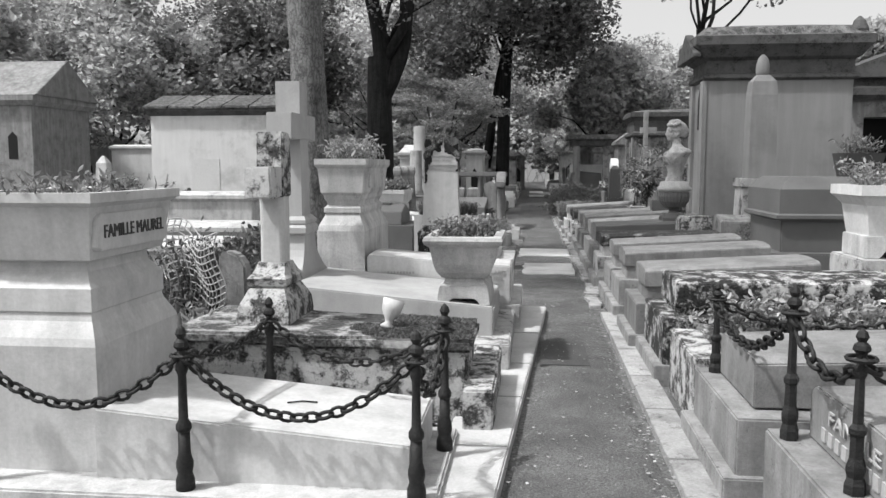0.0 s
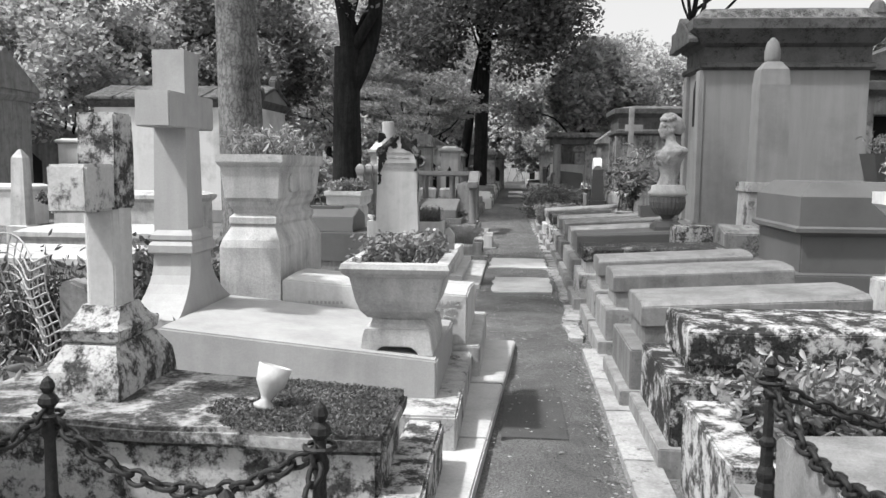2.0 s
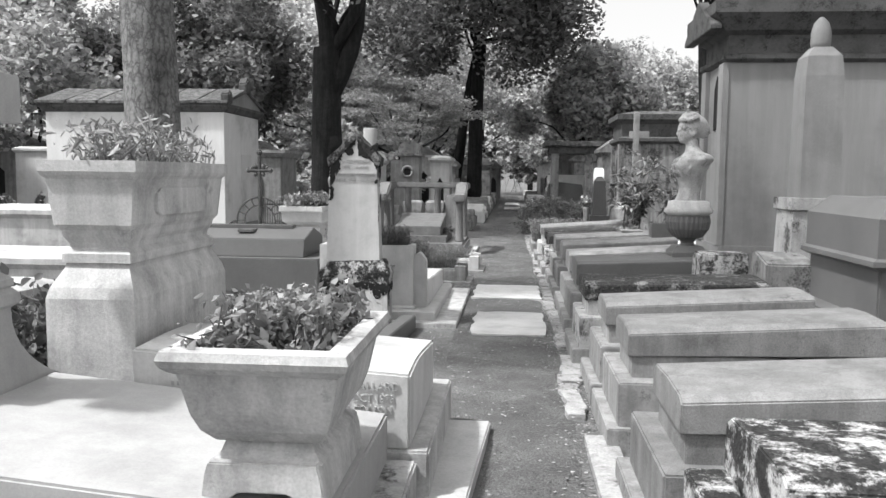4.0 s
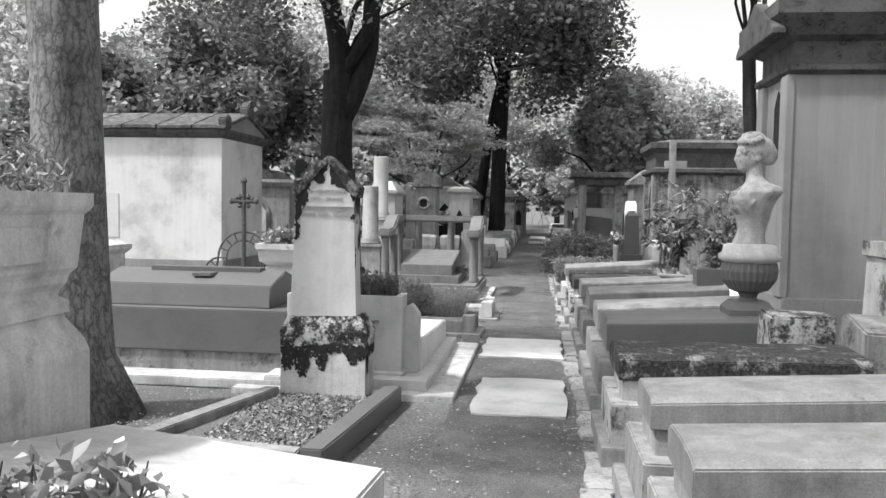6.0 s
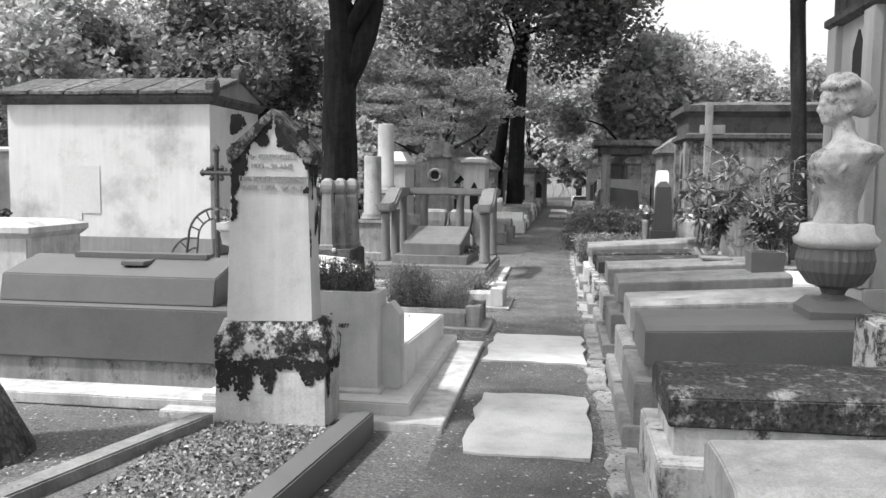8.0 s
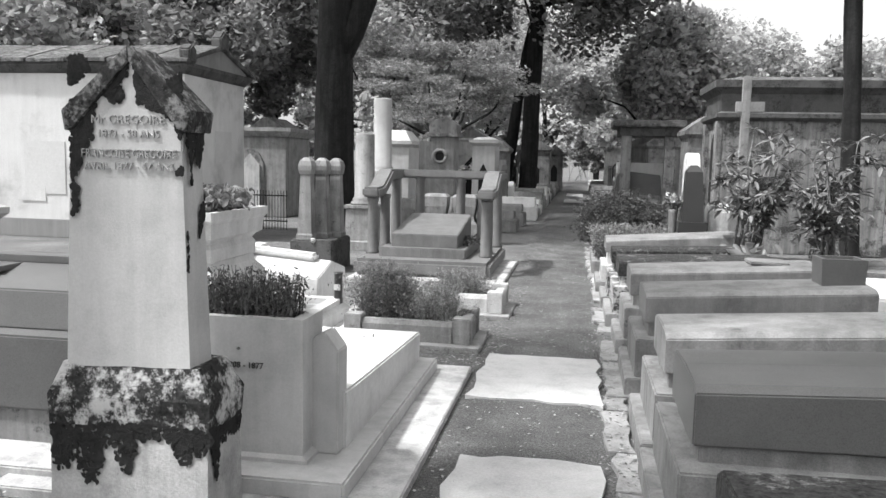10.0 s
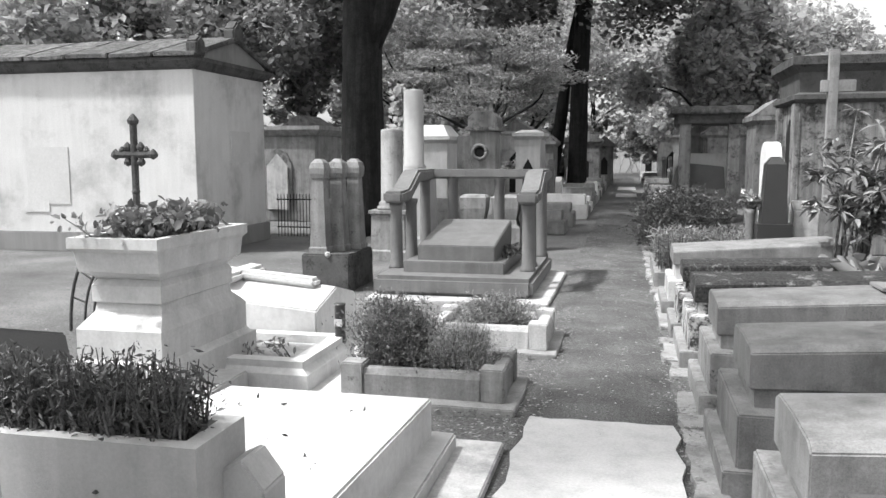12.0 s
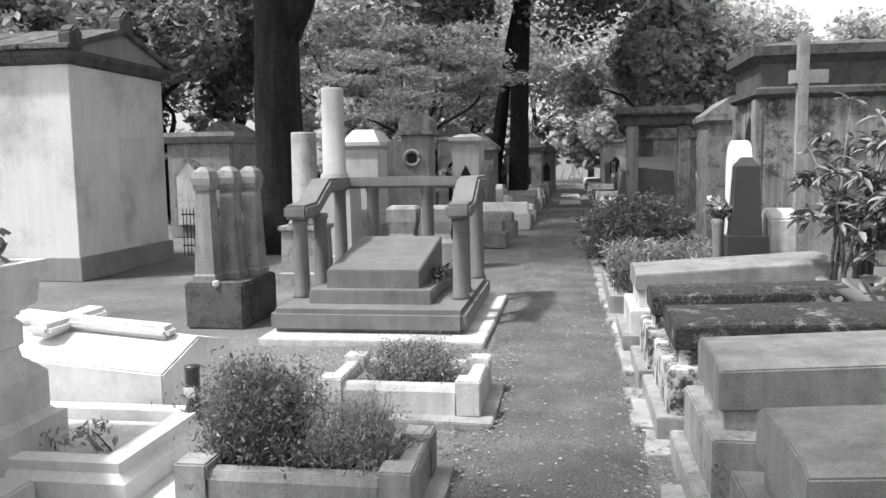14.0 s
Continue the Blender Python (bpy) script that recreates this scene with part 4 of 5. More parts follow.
flw = thing("flower", "single dry white flower on a thin stalk", "flower", (-2.95, 23.6, 0))
part("stalk", tube([(-2.95, 23.6, -.02), (-3.0, 23.6, .25), (-3.02, 23.58, .45)], .006, 5), LEAF_L, flw)
part("head", lathe(-3.02, 23.58, [(.01, .42), (.04, .45), (.035, .49), (.01, .5)], 8), PETAL, flw)


def column(x, y, r, ztop, zb, label, mat, bw_):
    e = thing("column", label, "column", (x, y, 0), "broken memorial columns")
    part("pedestal", rings(x, y, [(bw_ * 1.3, bw_ * 1.3, -.02), (bw_ * 1.3, bw_ * 1.3, .14), (bw_ * 1.1, bw_ * 1.1, .16), (bw_ * 1.05, bw_ * 1.05, zb - .08), (bw_ * 1.2, bw_ * 1.2, zb - .05), (bw_ * 1.2, bw_ * 1.2, zb)], .01), mat, e)
    part("shaft", lathe(x, y, [(r * 1.35, zb), (r * 1.35, zb + .05), (r * 1.15, zb + .08), (r * 1.22, zb + .11), (r, zb + .15), (r * .95, ztop - .03), (r * .9, ztop)], 24), mat, e, smooth=True)
    return e


column(-3.15, 27.0, .19, 2.16, .82, "tall broken grey stone memorial column", CONC, .27)
column(-3.35, 29.2, .2, 2.98, 1.4, "tall pale memorial column on a square pedestal", CLEAN_D, .34)

# ---- twigs and fallen leaves on the slabs ----
solid("twig", tube([(-.95, 6.55, .392), (-.88, 6.6, .388), (-.8, 6.62, .379)], .005, 5), BARK_D, "small dry twig lying on the white slab", "twig")
rl_ = np.random.default_rng(77)
fl = np.stack([rl_.uniform(-1.5, -.4, 26), rl_.uniform(16.6, 18.1, 26), np.zeros(26)], 1)
fl[:, 2] = .44 - .1 * (fl[:, 1] - 16.1) / 2.08 + .012
me = leaves_mesh("fallen_leaves", fl, .04, LEAF_DD, rl_, .5, .35, -.05)
tagged(new("fallen_leaves", me), "dry leaves fallen on the white grave slab", "leaves", kind="stuff")

# ---- right side, the row of low tombs ----
rt = row_tomb(4.75, 5.95, .74, "grey granite tomb with a worn family name on its end", GREY, CONC, 1.6, 3.2, .05, .5, .1, 1.44, lid_h=.24)
letters("FAMILLE", .085, Matrix.Translation((1.592, 5.45, .655)) @ pose(0, 0, 0, 90, 0, -90), INK_L, rt, .5)
for k in range(10):
    yk = 5.78 - .075 * k
    part("worn_letter", block(1.592, 1.604, yk - .045, yk, .54, .595, 0), INK_L, rt)
row_tomb(6.55, 7.3, .7, "plain grey granite tomb on a chipped concrete base", GREY, CONC, 1.52, 3.1, .06, .43, .16, 1.4, lid_h=.26)
fb = thing("grave_bed", "mossy stone-edged flower bed full of leafy plants", "grave", (2.2, 8.3, 0))
for a, b, c, d in ((1.42, 1.62, 7.52, 8.48), (1.62, 3.3, 8.33, 8.48), (1.62, 3.3, 7.52, 7.66), (3.15, 3.3, 7.66, 8.33)):
    part("kerb", rough_up(block(a, b, c, d, -.02, .47, .012), .009, 3), LICHEN, fb)
part("earth", rough_up(block(1.6, 3.17, 7.64, 8.35, .0, .38, 0), .02, 3), SOIL, fb)
plant("plant", "pale leafy flowering plants filling the mossy bed", 1.7, 3.1, 7.7, 8.3, .38, .42, 9000, .052, LEAF_L, 51, 200, .4, .05, 30, .2, up=.6)
row_tomb(8.86, 9.6, .78, "lichen-blackened old stone tomb", BLACKL, BLACKL, 1.52, 3.3, .02, .5, .16, 1.4, moss=True, lid_h=.22)
row_tomb(10.0, 10.72, .73, "light grey stone tomb with a ridged lid", GREY, GREY, 1.43, 3.0, .09)
row_tomb(11.58, 12.23, .73, "light grey stone tomb with a ridged lid", GREY, CONC, 1.42, 3.0, .09, bx=1.35)
row_tomb(12.67, 13.27, .73, "light grey stone tomb with a ridged lid", GREY, CONC, 1.4, 2.95, .09, bx=1.35)
row_tomb(13.92, 14.62, .73, "black lichen-covered stone tomb lid", MOSS, LIME_OLD, 1.35, 3.0, .03, bx=1.3, moss=True)
row_tomb(15.47, 16.26, .755, "dark grey granite tomb carrying a bust", GREY_D, GREY, 1.39, 3.0, .07, bx=1.32, lid_h=.26)
row_tomb(16.66, 17.36, .735, "light grey stone tomb with a ridged lid", GREY, CONC, 1.39, 3.0, .1, bx=1.33, lid_h=.23)
row_tomb(18.1, 18.8, .74, "light grey stone tomb with a ridged lid", GREY, GREY, 1.39, 3.0, .1, bx=1.32, lid_h=.22)
dl = row_tomb(19.42, 20.09, .735, "grey stone tomb with water stains", GREY, CONC, 1.36, 3.0, .1, bx=1.31, lid_h=.22)
part("relief_plate", prism([(19.6, .82), (19.92, .82), (19.92, .845), (19.6, .845)], "x", 2.42, 2.75, .005), GREY, dl)
row_tomb(20.66, 21.34, .69, "moss-grown dark stone tomb", MOSS, LICHEN, 1.31, 2.9, .05, bx=1.26, moss=True)
row_tomb(21.78, 22.28, .69, "moss-grown dark stone tomb", MOSS, LICHEN, 1.28, 2.7, .05, bx=1.24, moss=True)
row_tomb(22.98, 23.72, .69, "pale grey plain tomb at the row's end", GREY, LIME, 1.25, 2.95, .12, .36, bx=1.2)
iron_post(1.5, 7.34, .43, .98, "square black iron fence post with pointed finial", True)
iron_post(1.5, 5.9, .5, 1.18, "square black iron fence post with pointed finial", True)
iron_post(1.55, 5.3, .5, 1.11, "square black iron fence post with pointed finial", True)
iron_post(3.0, 7.4, .43, 1.05, "square black iron fence post with pointed finial", True)
for p, q, s in (((1.5, 7.34, .87), (3.0, 7.4, .93), .2), ((1.5, 7.34, .87), (1.5, 5.9, 1.05), .2), ((1.5, 5.9, 1.05), (1.55, 5.3, .98), .14), ((1.55, 5.3, .98), (3.1, 5.2, 1.0), .2)):
    chain(p, q, s, "rusted iron chain hanging between fence posts")
pl = thing("flower_box", "small dark square planter standing on a tomb", "planter", (2.82, 18.45, .83))
part("box", rings(2.82, 18.45, [(.15, .13, .82), (.16, .14, 1.03), (.13, .11, 1.03), (.13, .11, .99)], .008), GREY_D, pl)
part("earth", block(2.7, 2.94, 18.35, 18.55, .98, 1.005, 0), SOIL, pl)
mb = thing("stone_block", "small lichen-covered stone block", "block", (2.78, 14.95, .7))
part("block", rough_up(block(2.58, 3.1, 14.78, 15.22, .0, .93, .02), .015, 3), LICHEN, mb)
ob = thing("stone_block", "old stone grave marker with a chipped side", "block", (3.2, 14.5, 0))
part("block", rough_up(prism([(14.2, 0), (15.0, 0), (15.0, .92), (14.6, .98), (14.2, .9)], "x", 3.05, 3.5, .015), .012, 2), SANDST, ob)

# ---- bust on an urn pedestal ----
bx, by = 2.66, 15.87
ur = thing("urn", "fluted dark stone urn on a square foot", "urn", (bx, by, .8))
part("foot", rings(bx, by, [(.2, .2, .78), (.2, .2, .86), (.14, .14, .93)], .01), GREY_D, ur)
part("bowl", lathe(bx, by, [(.1, .92), (.07, .96), (.09, 1.0), (.17, 1.03), (.235, 1.12), (.25, 1.2), (.235, 1.27)], 56, 1, .045), GREY_D, ur)
part("rim", lathe(bx, by, [(.2, 1.26), (.265, 1.3), (.27, 1.335), (.235, 1.37), (.225, 1.43), (.18, 1.44)], 28), LIME, ur, "pale stone rim", True)


def blob(bm, c, r, rot=(0, 0, 0), seg=20):
    m = Matrix.Translation(c) @ Euler([radians(a) for a in rot]).to_matrix().to_4x4() @ Matrix.Diagonal((*r, 1))
    bmesh.ops.create_uvsphere(bm, u_segments=seg, v_segments=seg // 2 + 2, radius=1, matrix=m)


bb = bmesh.new()
torso = [(-.01, .15, .13, 1.43), (-.01, .135, .12, 1.46), (0, .12, .115, 1.52), (.01, .12, .125, 1.58), (.01, .14, .155, 1.66), (-.01, .175, .2, 1.75), (0, .2, .235, 1.83), (.04, .21, .255, 1.9), (.07, .165, .21, 1.945), (.04, .1, .11, 1.985), (.015, .07, .07, 2.04), (.01, .068, .066, 2.12)]
tl = []
for dx, rx, ry, z in torso:
    ring_ = []
    for k in range(40):
        a = 2 * math.pi * k / 40
        w = 1 + .05 * math.sin(7 * a + 9 * z) * (1 if 1.45 < z < 1.95 else 0)
        ring_.append(bb.verts.new((bx + dx + rx * w * math.cos(a), by + ry * w * math.sin(a), z)))
    tl.append(ring_)
bb.faces.new(tl[0][::-1])
bb.faces.new(tl[-1])
for lo, hi in zip(tl, tl[1:]):
    for k in range(40):
        bb.faces.new((lo[k], lo[(k + 1) % 40], hi[(k + 1) % 40], hi[k]))
for dx, dy, z, r in ((-.035, 0, 2.2, (.105, .085, .125)), (-.08, 0, 2.12, (.055, .05, .04)), (-.06, 0, 2.26, (.088, .08, .075)), (.045, 0, 2.28, (.14, .118, .12)), (.125, 0, 2.23, (.085, .08, .095)), (-.01, 0, 2.385, (.105, .092, .055)), (-.09, 0, 2.345, (.055, .085, .042)),
                     (-.142, 0, 2.19, (.026, .015, .032)), (-.128, 0, 2.147, (.018, .028, .012)), (-.135, 0, 2.228, (.02, .05, .012)), (.02, -.088, 2.19, (.022, .014, .035)), (.02, .088, 2.19, (.022, .014, .035))):
    blob(bb, (bx + dx, by + dy, z), r)
for k in range(8):
    a = k / 7 * 3.0 - 1.5
    blob(bb, (bx + .04 - .12 * math.cos(a), by + .11 * math.sin(a), 2.34 + .015 * math.cos(4 * a)), (.04, .035, .035), (0, 0, 40 * k), 12)
for k in range(7):
    a = k / 6 * 2.4 - 1.2
    blob(bb, (bx + .02 - .17 * math.cos(a), by + .2 * math.sin(a), 1.84 + .05 * math.sin(a * 2)), (.022, .05, .045), (30 * a, 20, 0), 12)
bust = solid("bust", bb, surface("bust_stone", .4, .2, 60, .4, 6, .75, .3, moss=.25, moss_dark=.06), "weathered stone portrait bust of a woman on an urn", "statue", smooth=True)
rm = bust.modifiers.new("join", "REMESH")
rm.mode, rm.voxel_size, rm.use_smooth_shade = "VOXEL", .011, True
sm = bust.modifiers.new("soften", "SMOOTH")
sm.iterations = 2

# ---- obelisk, stepped coffin monument, potted plants ----
e = thing("obelisk", "tall slim grey stone obelisk with a rounded draped head", "obelisk", (3.75, 15.2, 0))
part("pedestal", rough_up(rings(3.82, 15.3, [(.34, .32, 0), (.36, .34, .6), (.3, .28, .62), (.28, .26, 1.36), (.31, .29, 1.38), (.31, .29, 1.5)], .01), .003, 1), LIME_OLD, e)
part("shaft", rings(3.82, 15.3, [(.2, .2, 1.5), (.19, .18, 2.75), (.17, .16, 2.95), (.09, .09, 3.05)], .03), TOWER, e)
part("head", lathe(3.82, 15.3, [(.09, 3.02), (.1, 3.1), (.1, 3.2), (.075, 3.3), (.02, 3.36)], 14), TOWER, e, smooth=True)
e = thing("tomb", "stepped grey sarcophagus monument", "tomb", (4.6, 13.6, 0))
part("foot", block(3.25, 6.0, 12.6, 14.4, -.02, .62, .015), GREY_D, e)
part("body", block(3.45, 5.9, 12.8, 14.25, .6, 1.02, .015), GREY_D, e)
part("moulding", rings(4.65, 13.5, [(1.2, .72, 1.0), (1.28, .78, 1.04), (1.28, .78, 1.08), (1.24, .75, 1.1), (1.24, .75, 1.4), (1.1, .6, 1.55)], .012), GREY_D, e)
e = planter("planter", 3.97, 10.95, .45, .42, [(.7, 1.0), (.72, 1.05), (.8, 1.3), (.95, 1.38), (1.0, 1.4), (1.0, 1.5)], WHITE, "white stone flower trough on a carved block")
part("plinth", rough_up(block(3.55, 4.45, 10.5, 11.4, 0, .78, .015), .006, 2), LIME_OLD, e)
part("foot", prism([(3.63, .78), (3.75, .78), (3.81, .86), (4.13, .86), (4.19, .78), (4.31, .78), (4.31, 1.0), (3.63, 1.0)], "y", 10.62, 11.28, .008), LIME, e)
plant("plant", "flowering weeds in the white trough", 3.65, 4.3, 10.65, 11.25, 1.48, .28, 900, .05, LEAF_L, 61, 60, .3, .05, 14)
e = thing("pot", "dark plastic flower pot on the sarcophagus", "pot", (4.5, 13.4, 1.55))
part("pot", rings(4.55, 13.4, [(.2, .16, 1.55), (.26, .2, 1.85), (.22, .16, 1.85), (.22, .16, 1.8)], .01), POT, e)
part("earth", block(4.34, 4.76, 13.25, 13.55, 1.78, 1.81, 0), SOIL, e)
plant("plant", "grassy plant in the dark pot", 4.36, 4.74, 13.27, 13.53, 1.8, .3, 500, .06, LEAF, 62, 40, .2, .05)
solid("marble_edge", block(4.25, 4.65, 9.9, 10.2, 0, 1.25, .01), WHITE, "white marble pillar at the edge of a grave", "pillar")
solid("white_tomb", merge(block(3.25, 4.6, 19.2, 20.6, 0, .62, .02), block(3.55, 4.8, 18.2, 19.0, 0, .98, .02), block(3.5, 4.85, 18.15, 19.05, .98, 1.08, .02)), WHITE, "bright white marble tomb behind the row", "tomb")

# ---- chapels ----
def gable_pts(c, hw, z, h):
    return [(c - hw, z), (c + hw, z), (c + hw, z + .06), (c, z + h), (c - hw, z + .06)]


e = thing("chapel", "tall smooth grey burial chapel with a heavy dark cornice", "chapel", (4.6, 18.1, 0))
w_ = part("wall", block(3.44, 5.95, 17.5, 18.75, .75, 3.3, .01), TOWER, e)
part("plinth", block(3.4, 6.0, 17.46, 18.8, -.02, .8, .012), TOWER, e)
part("moulding", rings(4.7, 18.12, [(1.27, .64, 3.2), (1.33, .7, 3.24), (1.33, .7, 3.3), (1.26, .63, 3.32), (1.26, .63, 3.55), (1.34, .72, 3.6), (1.42, .8, 3.72), (1.5, .86, 3.8), (1.5, .86, 3.95), (1.44, .8, 3.97)], .01), CORNICE, e, "soot-dark cornice")
part("roof", rings(4.7, 18.12, [(1.44, .8, 3.96), (1.3, .68, 4.12), (.6, .3, 4.2)], .02), ROOF, e)
part("pediment", prism(gable_pts(18.12, .82, 3.6, .5), "x", 3.16, 3.3, .01), CORNICE, e)
part("acroterion", lathe(6.0, 17.5, [(.14, 3.95), (.16, 4.05), (.1, 4.2), (.02, 4.28)], 10), CORNICE, e)
# flat black sheet on the wall stands for the window's inner shade
win = part("window", prism([(17.85, 2.35), (18.1, 2.35), (18.1, 2.9), (17.975, 3.08), (17.85, 2.9)], "x", 3.42, 3.436, 0), DARK_FILL, w_, "narrow pointed window painted as a dark sheet")
part("pilaster", block(3.38, 3.46, 17.48, 17.74, .8, 3.2, .008), TOWER, e)
part("pilaster", block(3.38, 3.46, 18.46, 18.72, .8, 3.2, .008), TOWER, e)
e = thing("chapel", "dark weathered burial chapel with an open doorway", "chapel", (8.2, 21, 0))
part("wall", prism([(6.95, 0), (7.25, 0), (7.25, 2.7), (8.0, 2.7), (8.0, 0), (9.6, 0), (9.6, 3.1), (6.95, 3.1)], "y", 20.4, 22.6, .01), SANDST, e)
# solid black block paints the shade deep inside the doorway
part("recess_dark_fill", block(7.2, 8.05, 20.9, 22.4, 0, 2.75, 0), DARK_FILL, e)
part("cornice", rings(8.27, 21.5, [(1.4, 1.2, 3.05), (1.5, 1.3, 3.15), (1.5, 1.3, 3.3), (1.35, 1.15, 3.35), (1.3, 1.1, 3.5)], .01), CORNICE, e)
part("pediment", prism([(6.75, 3.5), (9.8, 3.5), (9.8, 3.65), (8.3, 4.25), (6.75, 3.65)], "y", 20.2, 22.6, .015), CORNICE, e)
plant("plant", "potted flowers by the chapel doorway", 7.25, 7.9, 20.3, 20.6, 1.4, .35, 500, .08, LEAF_L, 63, 30, .4, .07, 8)
solid("stone_ledge", block(7.0, 8.2, 20.1, 20.7, 0, 1.4, .02), SANDST, "stone ledge before the chapel doorway", "ledge")

e = thing("vault", "large pale plastered burial vault with a stone-slab roof", "chapel", (-8.8, 28.2, 0))
w_ = part("wall", block(-11.5, -6.72, 26.9, 29.7, .3, 3.3, .01), PLAST, e)
part("plinth", block(-11.56, -6.66, 26.84, 29.76, -.03, .34, .015), TOWER, e)
part("cornice", rings(-9.11, 28.3, [(2.39, 1.4, 3.24), (2.45, 1.46, 3.28), (2.53, 1.54, 3.38), (2.53, 1.54, 3.45)], .01), CORNICE, e)
for s in (-1, 1):
    n_sl = 6
    for k in range(n_sl):
        xa = -11.7 + 5.18 * k / n_sl
        xb = xa + 5.18 / n_sl - .03
        pts = [(28.3 + s * 1.6, 3.44), (28.3 + s * 1.6, 3.52), (28.3, 3.98), (28.3, 3.88)]
        part("roof_slab", rough_up(prism(pts if s > 0 else pts[::-1], "x", xa, xb, .015), .02, 1), ROOF, e)
part("gable", prism(gable_pts(28.3, 1.3, 3.44, .5), "x", -6.95, -6.62, .01), TOWER, e)
part("acroterion", prism([(26.72, 3.44), (27.02, 3.44), (27.02, 3.7), (26.87, 3.82), (26.72, 3.7)], "x", -6.75, -6.52, .03), CORNICE, e)
part("acroterion", prism([(28.1, 3.85), (28.5, 3.85), (28.5, 4.1), (28.3, 4.28), (28.1, 4.1)], "x", -6.75, -6.52, .03), CORNICE, e)
part("plaster_patch", block(-10.2, -9.3, 26.885, 26.902, .85, 1.9, .002), PATCH, w_, "greyer repaired plaster patch")
part("plaster_patch", block(-10.3, -9.75, 26.882, 26.9, .7, 1.0, .002), PLAST, w_)
part("plaster_patch", block(-6.722, -6.705, 28.2, 29.0, 1.6, 2.2, .002), PATCH, w_)

e = thing("chapel", "pedimented stone burial chapel with an arched door", "chapel", (-15, 27, 0))
w_ = part("wall", block(-17.5, -13.5, 26.2, 29.5, 0, 3.6, .01), CONC, e)
part("cornice", rings(-15.5, 27.85, [(2.05, 1.7, 3.55), (2.2, 1.85, 3.7), (2.2, 1.85, 3.85)], .01), CONC, e)
part("roof", prism([(26.0, 3.85), (29.7, 3.85), (27.85, 5.1)], "x", -17.8, -13.2, .02), CONC, e)
part("door", prism([(-15.9, .2), (-14.9, .2), (-14.9, 2.0), (-15.1, 2.4), (-15.4, 2.55), (-15.7, 2.4), (-15.9, 2.0)], "y", 26.12, 26.2, .01), RUST, w_, "dark arched door")
part("arch", prism([(-16.1, .1), (-14.7, .1), (-14.7, 2.1), (-15.0, 2.6), (-15.4, 2.78), (-15.8, 2.6), (-16.1, 2.1)], "y", 26.16, 26.205, .01), SANDST, e)
# dark sheet laid on the wall, shade painted for a window opening
part("window", prism([(-14.3, 1.9), (-14.0, 1.9), (-14.0, 2.6), (-14.15, 2.75), (-14.3, 2.6)], "y", 26.19, 26.205, 0), DARK_FILL, w_)

e.location.x -= 1.5
e = thing("chapel", "dark mossy burial chapel with a projecting cornice", "chapel", (4.6, 29.5, 0))
part("wall", block(3.6, 6.75, 29.0, 30.9, -.02, 2.75, .02), STAIN, e)
part("cornice", rings(5.18, 29.95, [(1.62, .99, 2.6), (1.7, 1.07, 2.66), (1.7, 1.07, 2.74), (1.6, .97, 2.78), (1.62, .99, 3.12), (1.75, 1.12, 3.24), (1.75, 1.12, 3.38)], .012), CORNICE, e)
part("roof", rings(5.18, 29.95, [(1.75, 1.12, 3.37), (1.2, .7, 3.48)], .03), ROOF, e)
# thin sheet before the wall; the doorway's shade is in its colour
part("doorway", prism([(29.55, .3), (30.05, .3), (30.05, 2.1), (29.8, 2.35), (29.55, 2.1)], "x", 3.575, 3.598, 0), DARK_FILL, e)
part("pilaster", block(3.52, 3.62, 28.98, 29.35, 0, 2.6, .01), STAIN, e)
part("pilaster", block(3.52, 3.62, 30.55, 30.92, 0, 2.6, .01), STAIN, e)
e = thing("portico_tomb", "dark roofed portico tomb on square posts", "tomb", (2.8, 36.5, 0))
part("roof", rough_up(block(1.75, 3.75, 35.6, 38, 2.75, 2.95, .03), .015, 1), ROOF, e)
part("beam", block(1.95, 3.55, 35.75, 37.9, 2.5, 2.76, .01), CORNICE, e)
for px in (2.0, 3.2):
    part("post", block(px, px + .28, 35.8, 36.1, -.02, 2.52, .01), SANDST, e)
part("back_wall", block(1.95, 3.5, 37.4, 37.7, -.02, 1.75, .01), PLAST, e)
part("coffin", prism([(1.85, .8), (3.2, .8), (3.15, 1.4), (2.2, 1.5), (1.95, 1.4)], "y", 36.15, 36.9, .02), GREY_D, e)
part("slab", block(1.8, 3.3, 36.1, 36.95, -.02, .82, .02), SANDST, e)

# ---- right-hand plants and markers beyond the row ----
def leafy_shrub(name, label, x, y, h, w, stems, n, size, mat, seed, aspect=.28, z=0.0, droop=.2):
    """A shrub with bare stems and tufts of long leaves at their ends."""
    e = thing(name, label, "shrub", (x, y, z))
    r = np.random.default_rng(seed)
    bms, cs = [], []
    for i in range(stems):
        a = np.array([x + r.normal() * w * .15, y + r.normal() * w * .15, z - .02])
        tip = np.array([x + r.normal() * w * .5, y + r.normal() * w * .5, z + h * r.uniform(.35, 1)])
        mid = (a + tip) / 2 + np.array([r.normal() * .06, r.normal() * .06, .1 * h])
        bms.append(tube([a, mid, tip], [.016, .012, .005], 5))
        for t in (.55, .75, .9, 1.0):
            p = a + (tip - a) * t
            k = n // (stems * 4)
            cs.append(p + r.normal(size=(k, 3)) * np.array([.1, .1, .07]) * (size / .2))
    for b_ in bms[:12]:
        part("stem", b_, BARK, e)
    child_mesh("leaves", leaves_mesh("leaves", np.concatenate(cs), size, mat, r, .35, aspect, -droop, y < 30), e)
    return e


